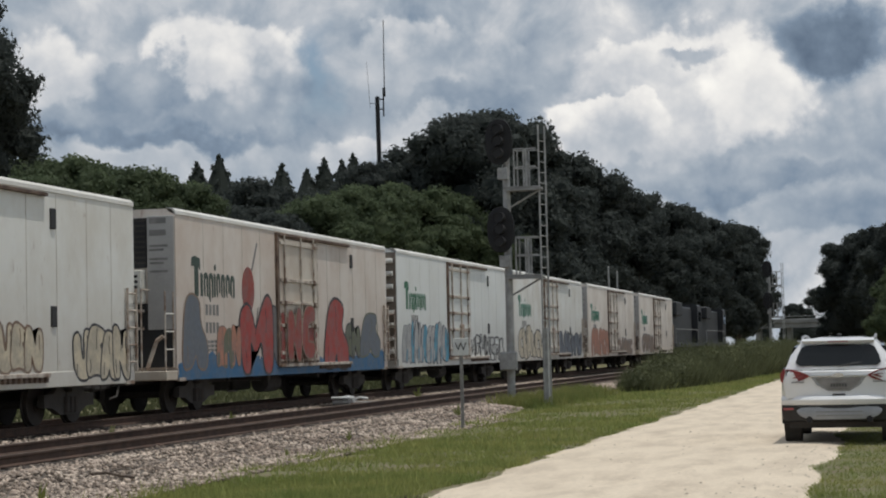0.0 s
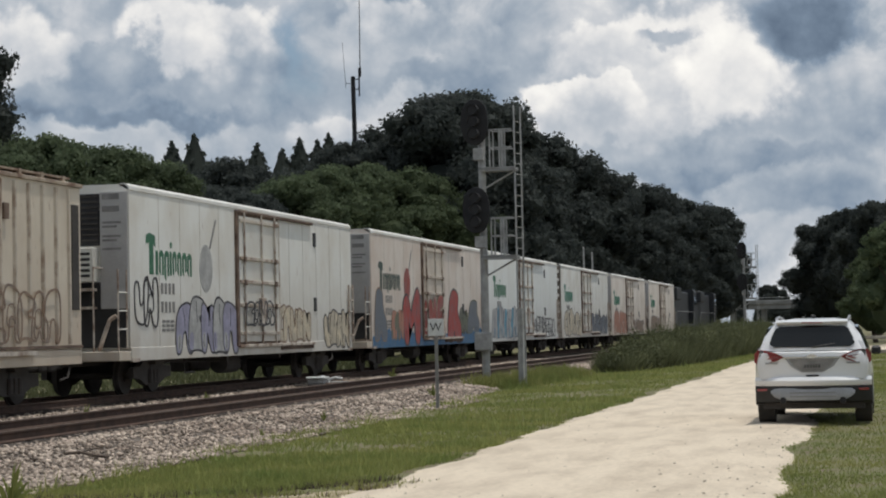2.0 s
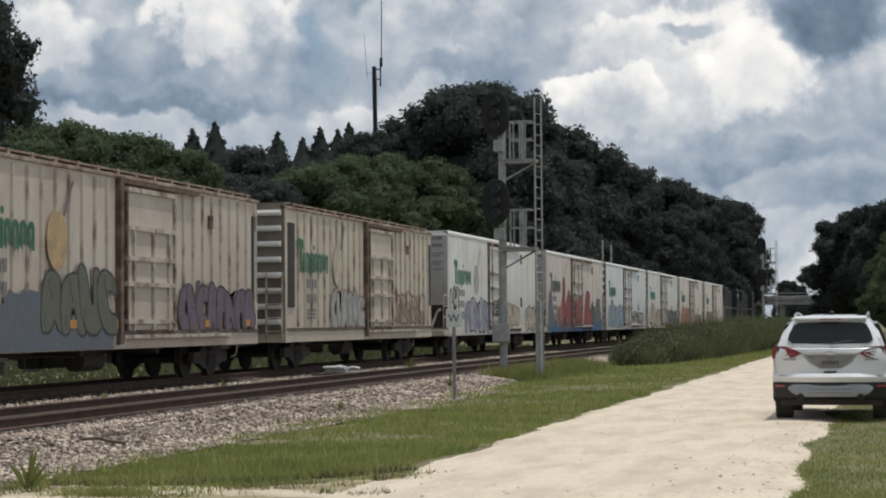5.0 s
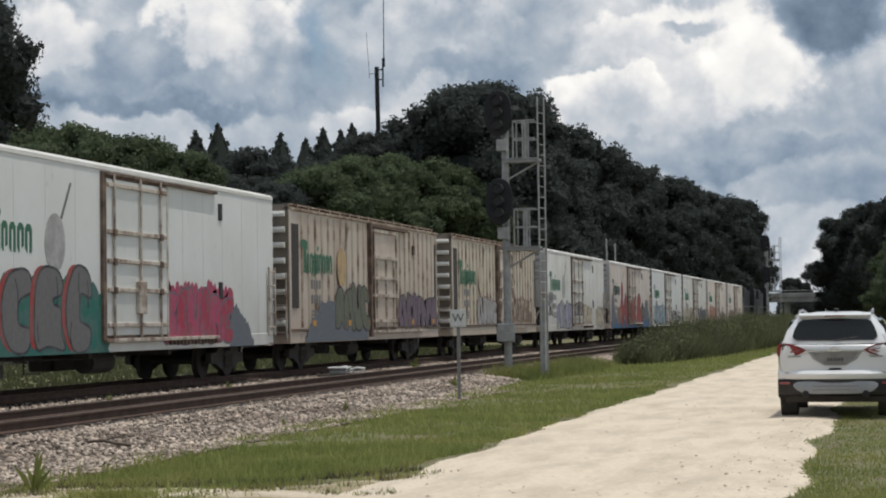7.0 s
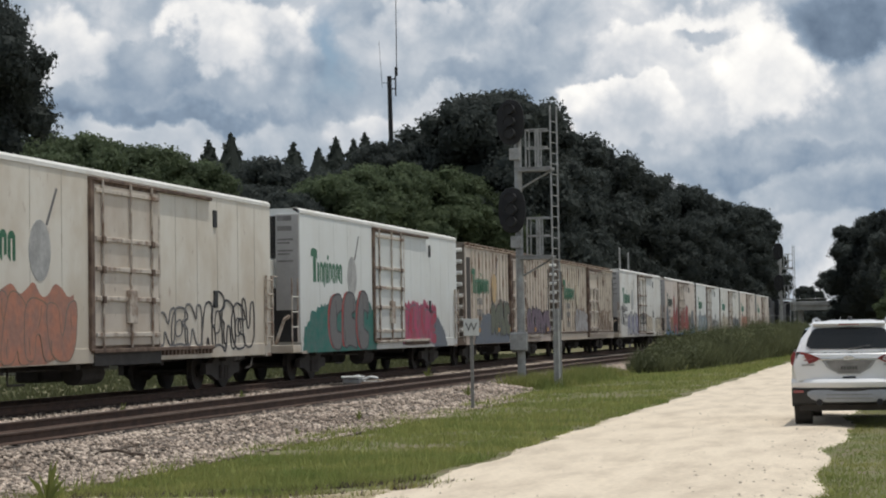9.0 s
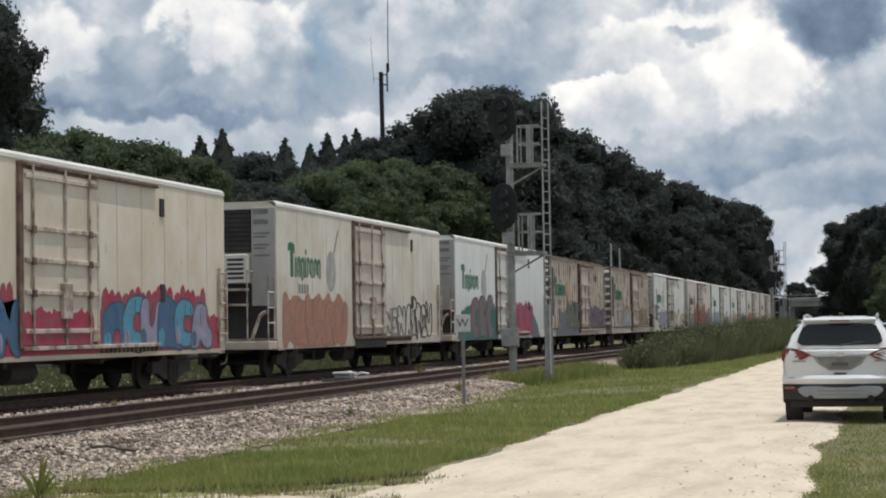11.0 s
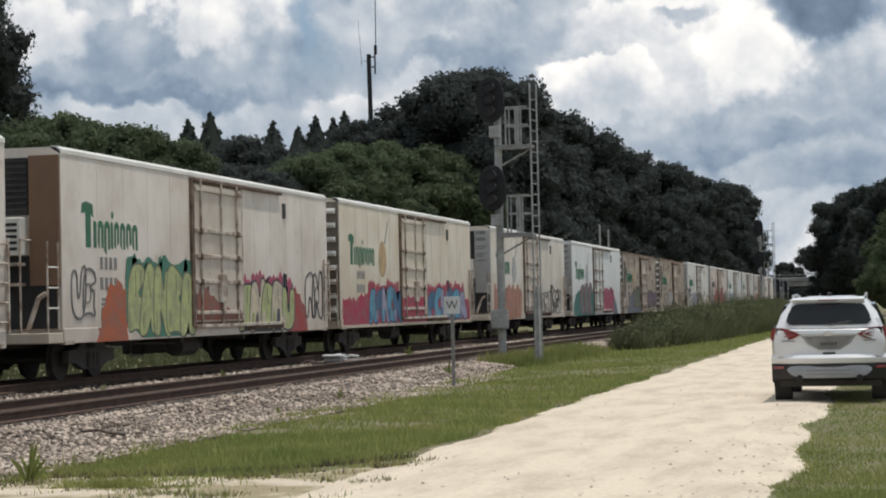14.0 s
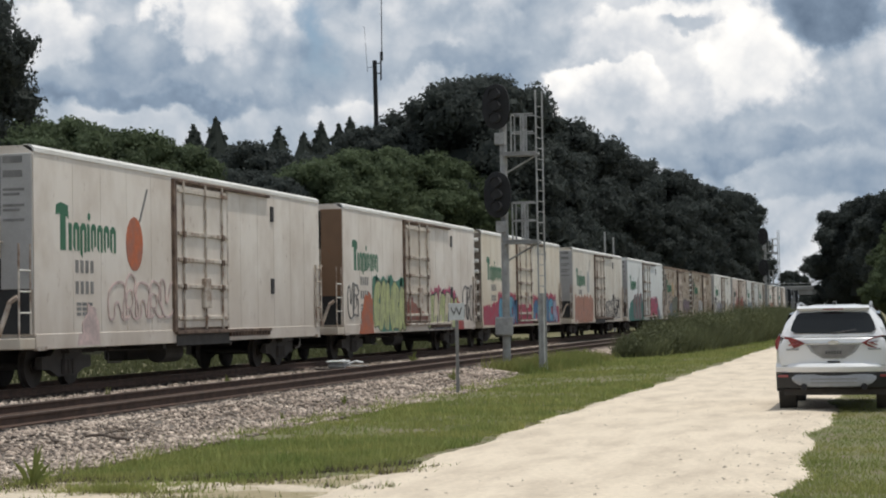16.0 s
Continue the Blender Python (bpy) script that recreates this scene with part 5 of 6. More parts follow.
def antenna_mast():
    s = thing("antenna_mast", "tall dark pole with whip antennas behind the trees", "antenna mast", pose(-45.0, 163.9, 0, 0, 0, 13))
    part("pole", Geo().tube((.2, 0, -.2), (-.10, 0, 24.8), .26, .20, n=12), M["black"], s)
    part("side_arm", Geo().tube((.46, 0, 23.0), (.46, 0, 25.6), .07), M["black"], s)
    part("bracket", Geo().box(-.2, .5, -.05, .05, 23.6, 23.7).box(-.2, .5, -.05, .05, 24.5, 24.6), M["black"], s)
    part("whip", Geo().tube((.56, 0, 24.8), (.60, 0, 31.8), .05, .035, n=6).box(.44, .66, -.08, .08, 24.8, 25.6), M["black"], s)
    part("thin_whip", Geo().tube((-.75, 0, 23.8), (-1.0, 0, 28.0), .022, .014, n=5).tube((-.75, 0, 24.2), (-.1, 0, 24.2), .022), M["black"], s)


antenna_mast()


def overpass():
    s = thing("overpass", "distant concrete road overpass with a metal railing", "bridge", pose(0, 470, 0))
    part("deck", Geo().box(-60, 8, -5, 5, 6.3, 7.2, .1), M["concrete"], s)
    part("girder", Geo().box(-60, 8, -4.6, -4.1, 5.2, 6.3).box(-60, 8, 4.1, 4.6, 5.2, 6.3), M["concrete"], s)
    part("railing", Geo().box(-60, 8, -4.9, -4.8, 7.9, 8.05).box(-60, 8, -4.95, -4.75, 7.2, 7.4), M["galv"], s)
    for x in (-33, -25.5, -11.2, 1):
        part("column", Geo().box(x - .6, x + .6, -3, 3, -.2, 5.3, .1), M["concrete"], s)


overpass()


def line_poles():
    one = thing("utility_pole", "slim pale metal pole behind the railway", "pole", pose(-21.0, 141.0, -.1), "utility poles")
    part("shaft", Geo().tube((0, 0, 0), (0, 0, 7.7), .10, .07), M["galv"], one)
    part("cap", Geo().tube((0, 0, 7.7), (0, 0, 7.8), .09, .03), M["galv"], one)
    copy_thing(one, pose(-21.0, 145.5, -.3))


line_poles()


def fence():
    f = thing("fence", "pale weathered post-and-rail wooden fence at the road bend", "fence", pose(-.8, 75, -.05))
    for k in range(6):
        part("post", Geo().box(k * 2.2 - .06, k * 2.2 + .06, -.06, .06, 0, 1.28, .01), M["palewood"], f)
    for z in (.5, 1.05):
        part("rail", Geo().box(-.1, 11.2, -.10, -.06, z - .07, z + .07, .01), M["palewood"], f)


fence()


# ---- plants ----
def leaf_cloud(centres, radii, per, size, squash=0.8):
    """Small leaves laid round the skins of many clumps, each a little askew."""
    vs, n = [], 0
    for c, r in zip(centres, radii):
        k = max(6, int(per * r * r))
        d = rng.normal(size=(k, 3))
        d /= np.linalg.norm(d, axis=1)[:, None]
        d[:, 2] *= squash
        p = np.asarray(c) + d * r * rng.uniform(.55, 1.12, (k, 1))
        nrm = d + rng.normal(0, .45, (k, 3))
        a = np.cross(nrm, rng.normal(size=(k, 3)))
        a /= np.linalg.norm(a, axis=1)[:, None]
        b_ = np.cross(nrm / np.linalg.norm(nrm, axis=1)[:, None], a)
        s = size * rng.uniform(.6, 1.4, (k, 1))
        vs.append(np.stack([p - a * s - b_ * s * .5, p + a * s - b_ * s * .5, p + b_ * s * .9], 1))
        n += k
    v = np.concatenate(vs).reshape(-1, 3)
    return v, np.arange(3 * n).reshape(-1, 3)


def tree(height, spread, label, mat, seed, leaf=.34, bare=.28, clumps=60):
    """A broadleaf tree: tapered trunk, limbs, and a crown of leaves round a lumpy dark heart."""
    random.seed(seed)
    t = thing("tree", label, "tree", group="trees")
    lean = [random.uniform(-.5, .5), random.uniform(-.5, .5)]
    fork = (lean[0], lean[1], height * bare)
    g = Geo().tube((0, 0, -.2), fork, height * .030, height * .02, n=9)
    centres, radii = [], []
    for k in range(7):
        a = 2 * math.pi * k / 7 + random.uniform(-.3, .3)
        r = spread * random.uniform(.25, .45)
        tip = (fork[0] + r * math.cos(a), fork[1] + r * math.sin(a), height * random.uniform(.5, .70))
        mid = ((fork[0] + tip[0]) / 2, (fork[1] + tip[1]) / 2, fork[2] + (tip[2] - fork[2]) * .62)
        g.tube(fork, mid, height * .014, height * .009, n=6).tube(mid, tip, height * .009, height * .004, n=5)
    part("trunk", g, M["bark"], t)
    core = Geo()
    lobes = 11
    for k in range(lobes):
        u = (k + .5) / lobes
        big = spread * random.uniform(.32, .46) * (1 - .35 * u)
        w = spread * (math.sin(math.pi * (.20 + .76 * u)) ** .7) * random.uniform(.55, .78) * (1 - .35 * u)
        a = 2.4 * k + random.uniform(-.4, .4)
        z = min(height * (bare * .85 + (1 - bare * .85) * u), height - big * 1.05)
        mid = (w * math.cos(a), w * math.sin(a), z)
        blob(core, mid, big * .62, (1, 1, .85), .35, 10, 7)
        centres.append(mid)
        radii.append(big * .92)
        for _ in range(clumps // lobes):
            d = Vector((random.gauss(0, 1), random.gauss(0, 1), random.gauss(.25, 1))).normalized()
            r = height * random.uniform(.035, .072)
            c = Vector(mid) + Vector((d.x, d.y, d.z * .85)) * big * random.uniform(.74, 1.0)
            centres.append((c.x, c.y, min(c.z, height - r * .95)))
            radii.append(r)
    for c, r in zip(centres, radii):
        if r < height * .075:
            blob(core, c, r * .66, (1, 1, .85), .5, 7, 5)
    for k in range(5):
        blob(core, (0, 0, height * (bare + .09 * k)), spread * (.50 - .05 * k), (1, 1, .7), .4, 9, 6)
    cr = part("crown", core, mat, t)
    v, q = leaf_cloud(centres, radii, 34 / (leaf / .34) ** 2, leaf)
    lv = new("leaves", quick_mesh("leaves", v, q, mat))
    lv.parent = cr
    return t


def conifer(height, seed):
    random.seed(seed)
    t = thing("tree", "dark narrow pointed cedar", "tree", group="cedars")
    part("trunk", Geo().tube((0, 0, -.2), (0, 0, height * .9), .25, .05), M["bark"], t)
    cs, rs = [], []
    for k in range(110):
        u = (k + .5) / 110
        z = height * (.05 + .93 * u)
        w = min(1.9, .40 * (height - z))
        a = k * 2.4 + random.uniform(-.4, .4)
        d = w * random.uniform(.35, .95)
        cs.append((d * math.cos(a), d * math.sin(a), z))
        rs.append(.10 + .30 * w)
    g = Geo().tube((0, 0, height * .05), (0, 0, height * .80), 1.5, 1.2, n=10).tube((0, 0, height * .80), (0, 0, height * .99), 1.2, .02, n=10)
    for c, r in zip(cs, rs):
        blob(g, c, r * .7, (1, 1, 1.3), .4, 6, 4)
    cr = part("crown", g, M["leaf_con"], t)
    v, q = leaf_cloud(cs, rs, 110, .15, 1.2)
    lv = new("leaves", quick_mesh("leaves", v, q, M["leaf_con"]))
    lv.parent = cr
    return t


def at(x, y, s=1.0, sz=1.0, turn_=0.0):
    return pose(x, y, -.1, 0, 0, turn_) @ Matrix.Diagonal((s, s, s * sz, 1))


def woods():
    rnd = random.Random(11)
    boughs = tree(13.0, 5.2, "dark live oak whose outer boughs reach into view", M["leaf_dark"], 77, leaf=.075, bare=.55, clumps=170)
    boughs.matrix_basis = at(-30.1, 52.4, 1.0, 1.08, 20)
    oaks = [tree(17.3, 6.9, "large dark live oak with dense ragged crown", M["leaf_dark"], 20 + k, leaf=.145, clumps=150) for k in range(3)]
    mids = [tree(11.8, 5.3, "rounded green broadleaf tree in full leaf", M["leaf_mid"], 30 + k, leaf=.105, clumps=150) for k in range(3)]
    used = {o: False for o in oaks + mids}

    def put(o, m):
        if not used[o]:
            used[o] = True
            o.matrix_basis = m
            return o
        return copy_thing(o, m @ Matrix.Diagonal((1 / o.scale.x, 1 / o.scale.y, 1 / o.scale.z, 1)))
    # x, y and size; the boughs that reach in from the side, then the dark row along the far side of the tracks
    row = [(-56.0, 144.1, .91), (-56.0, 159.2, 1.02), (-58.0, 169.7, 1.04), (-58.0, 196.2, 1.19), (-44.0, 160.5, 1.08), (-42.0, 160.6, 1.11), (-40.0, 162.7, 1.19)]
    row += [(-36.0, 160.6, 1.30), (-35.0, 166.2, 1.36), (-34.0, 171.3, 1.28), (-33.0, 181.9, 1.23), (-32.0, 196.4, 1.23), (-30.0, 203.2, 1.14), (-29.0, 218.9, 1.16), (-28.0, 238.5, 1.18)]
    row += [(-27.0, 259.8, 1.17), (-26.0, 282.5, 1.20), (-25.0, 306.1, 1.22)]
    back = [(-42.0, 191.9, 1.20), (-40.0, 216.8, 1.25), (-36.0, 234.2, 1.12), (-34.0, 268.9, 1.16), (-32.0, 321.7, 1.19), (-29.0, 368.4, 1.14), (-50, 182, 1.0), (-48, 174, .9)]
    over_road = [(-6.0, 246.0, .78), (-4.9, 240.0, .88), (-2.0, 235.0, .92), (.8, 215.0, .90), (-31.3, 600.0, .83), (-27.8, 600.0, .72), (-42, 620, .5), (-36, 640, .45), (-23, 610, .42), (-18, 620, .38), (-13, 600, .40), (-8, 620, .45), (-30, 560, .35), (-24, 555, .33), (-17, 560, .30)]
    under_cedars = [(-44.0, 118.3, .69), (-44.0, 125.1, .71), (-40.0, 120.6, .66), (-41.0, 112.0, .60), (-38.0, 110.0, .52)]
    for x, yy, s in row + back + over_road + under_cedars:
        put(oaks[rnd.randrange(3)], at(x, yy, s, 1.0, rnd.uniform(0, 360)))
    # greener, lower trees behind the train
    low = [(-40.0, 77.8, .89), (-40.0, 81.4, .93), (-40.0, 85.1, .99), (-41.0, 91.7, 1.02), (-42.0, 98.1, 1.06), (-42.0, 102.2, 1.04), (-42.0, 106.2, 1.03), (-46.0, 111.0, 1.02)]
    low += [(-39.0, 125.0, 1.07), (-40.0, 135.6, 1.16), (-40.0, 144.5, 1.25), (-39.0, 152.6, 1.30), (-37.0, 154.9, 1.22), (-35.0, 154.5, 1.10), (-33.5, 156.6, .98)]
    low += [(.4, 150.0, .60), (2.0, 130.0, .70), (2.8, 160, .7)]
    for k, (x, yy, s) in enumerate(low):
        put(mids[rnd.randrange(3)], at(x, yy, s * (1.02 if k < 9 else 1.04), 1.0, rnd.uniform(0, 360)))
    ced = [conifer(17.0, 50), conifer(17.0, 51)]
    spots = [(-75.0, 196.5, 1.36), (-75.0, 203.5, 1.45), (-72.0, 217.0, 1.45), (-72.0, 227.2, 1.47), (-70.0, 228.4, 1.55), (-70.0, 236.2, 1.58), (-70.0, 241.6, 1.66)]
    for k, (x, yy, s) in enumerate(spots):
        m = pose(x, yy, -.1, 0, 0, 70 * k) @ Matrix.Diagonal((1.6, 1.6, s * 1.025, 1))
        if k < 2:
            ced[k].matrix_basis = m
        else:
            o = ced[k % 2]
            copy_thing(o, m @ Matrix.Diagonal((1 / o.scale.x, 1 / o.scale.y, 1 / o.scale.z, 1)))


woods()


def blades(name, n, region, hmin, hmax, mat, label, width=.012, shape=None):
    """Grass blades as slim bent triangles over a region given by a sampling function."""
    x, y = region(n)
    n = len(x)
    h = rng.uniform(hmin, hmax, n) * (0.55 + 0.45 * rng.random(n))
    if shape is not None:
        h = h * shape(x, y)
    a = rng.uniform(0, 2 * np.pi, n)
    w = width * rng.uniform(.7, 1.5, n) * (1 + y / 45)
    bend = rng.normal(0, .35, (n, 2)) * h[:, None]
    z = np.where(x < -20.5, -.06, np.maximum(-.06, bed_height(x) - .03))
    p0 = np.stack([x - w * np.cos(a), y - w * np.sin(a), z], 1)
    p1 = np.stack([x + w * np.cos(a), y + w * np.sin(a), z], 1)
    p2 = np.stack([x + bend[:, 0], y + bend[:, 1], z + h], 1)
    v = np.stack([p0, p1, p2], 1).reshape(-1, 3)
    return tagged(new(name, quick_mesh(name, v, np.arange(3 * n).reshape(-1, 3), mat)), label, "grass", kind="stuff")


def verge(n):
    y = 16.6 + 105 * rng.random(n) ** 1.9
    lo, hi = np.interp(y, [15, 25, 36, 46, 52, 60, 75, 120], [-8.6, -9.1, -9.4, -9.6, -10.3, -10.9, -10.0, -7.6]), -5.35 + 0 * y
    u = rng.random(n)
    x = lo + (hi - lo) * u + 0.12 * wave(y * 0, y, 1.1)
    front = np.interp(x, [-9.6, -8.6, -7.3, -6.4, -5.4, -4.2], [17.0, 17.9, 18.2, 18.6, 20.2, 22.5])
    keep = ((wave(x, y, .8) > -.9) | (u > .25)) & ((y > front) | (rng.random(n) < .75 * np.clip(wave(x, y, 1.9) + .5 * wave(x, y, 4.3) + .1, 0, 1)))
    return x[keep], y[keep]


def verge_right(n):
    y = 15 + 85 * rng.random(n) ** 1.8
    x = -1.40 + 2.6 * rng.random(n)
    u = (x - road_mid(y)) / 2.31
    turf = -.035 + .02 * wave(x, y, .35) > .012 - .055 * np.abs(u) ** 8 + .010 * wave(x, y, .8) - .006
    keep = (turf | (u > 1)) & (x < .9 + .2 * wave(y * 0, y, 1.0))
    x, y = x[keep], y[keep]
    n = len(x)
    keep = rng.random(n) < .35 + .65 * np.clip(.6 + wave(x, y, 1.6) + .5 * wave(x, y, 4.1), 0, 1)
    return x[keep], y[keep]


def road_edge(n):
    """Ragged fringes of turf that creep over both edges of the road."""
    y = 15 + 60 * rng.random(n) ** 1.8
    left = rng.random(n) < .5
    patch_ = np.clip(wave(np.where(left, 1.0, 4.0), y, 2.1) + .6 * wave(np.where(left, 2.0, 7.0), y, 5.3), -1, 1.6)
    reach = .10 + .22 * patch_
    x = np.where(left, -5.33 + reach - np.abs(rng.normal(0, .22, n)), -.86 - reach * .8 + np.abs(rng.normal(0, .24, n)))
    return x, y


def far_side(n):
    return rng.uniform(-36, -20.6, n), rng.uniform(28, 120, n)


def bare_soil(n):
    """Scattered weeds in loose patches on the sandy soil."""
    x, y = rng.uniform(-9.4, -4.6, n), rng.uniform(15.6, 20.5, n)
    front = np.interp(x, [-9.6, -8.6, -7.3, -6.4, -5.4, -4.2], [17.0, 17.9, 18.2, 18.6, 20.2, 22.5])
    p = np.clip(.9 * wave(x, y, 1.7) + .7 * wave(x + 5, y, 3.9) - .05, 0, 1) + .9 * (np.abs(y - front) < .22)
    keep = (y < front + .2) & (rng.random(n) < p)
    return x[keep], y[keep]


blades("soil_weeds", 16000, bare_soil, .085, .17, M["blade"], "sparse low weeds on the bare sandy soil", .007)
blades("soil_litter", 16000, bare_soil, .075, .12, M["twig"], "brown dry litter among the weeds on sandy soil", .009)
blades("verge_grass", 190000, verge, .03, .14, M["blade"], "bright green grass on the road verge", .007,
       lambda x, y: np.clip(.9 + .35 * wave(x, y, .9) + .25 * wave(x, y, 2.7), .35, 1.8))
blades("tall_grass", 9000, verge, .10, .34, M["blade"], "taller seeding grass stalks on the verge", .008,
       lambda x, y: np.clip(.7 + .5 * wave(x, y, 1.3), .3, 1.4))


def mast_grass(n):
    """Rank grass round the feet of the signal and its ladder."""
    y = 50.5 + 14 * rng.random(n)
    return -10.05 + rng.normal(0, .34, n) + .2 * wave(y * 0, y, 1.0), y


blades("rank_grass", 9000, mast_grass, .18, .52, M["blade"], "rank uncut grass round the foot of the signal", .008)

blades("roadside_grass", 180000, verge_right, .03, .10, M["blade"], "short green grass along the road", .006)
def thicket(n):
    y = rng.uniform(68, 135, n)
    u = rng.random(n)
    lo, hi = np.interp(y, [68, 80, 100, 135], [-9.9, -10.4, -10.2, -9.6]), np.interp(y, [68, 80, 100, 135], [-8.6, -7.2, -6.4, -5.8])
    return lo + (hi - lo) * u, y


blades("weed_thicket", 100000, thicket, .9, 2.2, M["weed"], "tall dense olive-green weeds between track and road", .007,
       lambda x, y: np.interp(y, [66, 70, 76, 84, 100, 118, 135], [.25, .45, .68, .80, 1.0, 1.12, .9]) * (0.80 + 0.22 * wave(x, y, .55) + 0.12 * wave(x, y, 1.6)))


def weed_bushes():
    """Leafy weeds and saplings that break the top of the thicket into lumps."""
    x, y = thicket(150)
    h = np.interp(y, [66, 70, 76, 84, 100, 118, 135], [.4, .6, .95, 1.15, 1.5, 1.7, 1.4])
    cs = np.stack([x, y, h * rng.uniform(.35, .95, len(x))], 1)
    v, q = leaf_cloud(cs, rng.uniform(.30, .62, len(x)), 620, .06, .9)
    tagged(new("weed_bushes", quick_mesh("weed_bushes", v, q, M["weed"])), "lumpy leafy weeds in the thicket beside the track", "weeds", kind="stuff")


weed_bushes()
blades("edge_grass", 60000, road_edge, .012, .06, M["blade"], "thin ragged turf creeping over the road edge", .006)
blades("dry_litter", 32000, road_edge, .01, .045, M["twig"], "brown dry grass litter along the road edge", .007)
# the darker weed colour on this grass stands in for the trees' shade
blades("far_grass", 24000, far_side, .08, .3, M["weed"], "grass on the far side of the railway", .03)


def weed_tuft():
    t = thing("weed_tuft", "upright clump of broad grass leaves in the sand", "plant", pose(-8.35, 17.3, -.06), "weed tufts")
    for k in range(13):
        a, h = random.uniform(0, 6.28), random.uniform(.2, .5)
        b_ = random.uniform(.04, .22)
        c, s = math.cos(a), math.sin(a)
        g = Geo().add([(-.015 * s, .015 * c, 0), (.015 * s, -.015 * c, 0), (b_ * .4 * c + .013 * s, b_ * .4 * s - .013 * c, h * .7), (b_ * c, b_ * s, h), (b_ * .4 * c - .013 * s, b_ * .4 * s + .013 * c, h * .7)], [(0, 1, 2, 3, 4)])
        part("leaf", g, M["blade"], t)
    for x, y, s in ((-14.4, 33.0, .55), (-14.6, 57.0, .9), (-9.9, 33.5, .5), (-10.3, 44.0, .7), (-9.6, 29.0, .4), (-14.9, 41.0, .5)):
        copy_thing(t, pose(x, y, float(bed_height(x)) - .01, 0, 0, 57 * y) @ Matrix.Diagonal((s, s, s, 1)))


weed_tuft()


def ballast():
    """Crushed stone: single pieces on the near shoulder, the rest in one mesh."""
    def rock(seed):
        r = np.random.default_rng(seed)
        base = np.array([(1, 0, 0), (-1, 0, 0), (0, 1, 0), (0, -1, 0), (0, 0, 1), (0, 0, -1), (.6, .6, .55), (-.6, .55, .5), (.5, -.6, .6), (-.55, -.6, .5)], float)
        b_ = bmesh.new()
        for p in base * r.uniform(.7, 1.15, (10, 1)):
            b_.verts.new(p)
        bmesh.ops.convex_hull(b_, input=b_.verts)
        loose = [v for v in b_.verts if not v.link_faces]
        bmesh.ops.delete(b_, geom=loose, context="VERTS")
        bmesh.ops.triangulate(b_, faces=b_.faces)
        b_.verts.index_update()
        v = np.array([v.co for v in b_.verts])
        f = np.array([[x.index for x in q.verts] for q in b_.faces])
        b_.free()
        return v, f
    rocks = [rock(k) for k in range(6)]
    def strew(name, n, ranges, size, mat, label, reach=76):
        """Scatters n of each rock over strips of the bed."""
        vs, fs, off = [], [], 0
        share = np.array([r[2] for r in ranges])
        for vr, fr in rocks:
            y = 14 + reach * rng.random(n) ** 1.7
            pick = rng.choice(len(ranges), n, p=share / share.sum())
            lo, hi = np.array([r[0] for r in ranges])[pick], np.array([r[1] for r in ranges])[pick]
            x = lo + (hi - lo) * rng.random(n)
            grown_over = (y > 44) & (x > np.interp(y, [44, 52, 60, 90], [-9.3, -10.0, -10.6, -10.4]))
            x = np.where(grown_over, -11.5 + 1.2 * (x - lo) / (hi - lo), x)
            z = np.maximum(bed_height(x), -.035) + .02
            s = rng.uniform(*size, n) * (1 + y / 120)
            a = rng.uniform(0, 6.28, n)
            c, sn = np.cos(a), np.sin(a)
            sc = s[:, None] * rng.uniform(.6, 1.4, (n, 3)) * np.array([1.15, 1.15, .85])
            p = vr[None] * sc[:, None, :]
            q = np.stack([p[..., 0] * c[:, None] - p[..., 1] * sn[:, None], p[..., 0] * sn[:, None] + p[..., 1] * c[:, None], p[..., 2]], -1)
            q += np.stack([x, y, z], 1)[:, None, :]
            vs.append(q.reshape(-1, 3))
            fs.append((fr[None] + (np.arange(n) * len(vr))[:, None, None]).reshape(-1, 3) + off)
            off += n * len(vr)
        tagged(new(name, quick_mesh(name, np.concatenate(vs), np.concatenate(fs), mat)), label, "ballast", kind="stuff")
    strew("ballast", 5600, ((-11.5, -8.7, 1.0), (-15.8, -14.3, .3)), (.012, .032), M["stone"], "loose grey-brown crushed stone ballast beside the tracks")
    strew("dirty_ballast", 2400, ((-14.4, -11.2, 1.0), (-16.4, -15.7, .25)), (.012, .032), M["stone_dirty"], "dark dirty crushed stone round the rails")
    bed = bpy.data.objects["track_bed"]
    meshes = []
    for k, (vr, fr) in enumerate(rocks):
        me = quick_mesh("stone", vr * np.array([.045, .042, .034]), fr, M["stone"])
        meshes.append(me)
    for k in range(280):
        y = 16 + 14 * rng.random()
        x = rng.uniform(-10.9, -9.1)
        ob = new("stone", meshes[k % 6])
        ob.parent = bed
        ob.matrix_basis = pose(x, y, float(bed_height(x)) + .035, rng.uniform(0, 360), 0, rng.uniform(0, 360)) @ Matrix.Diagonal((*rng.uniform(.7, 1.35, 3), 1))


ballast()


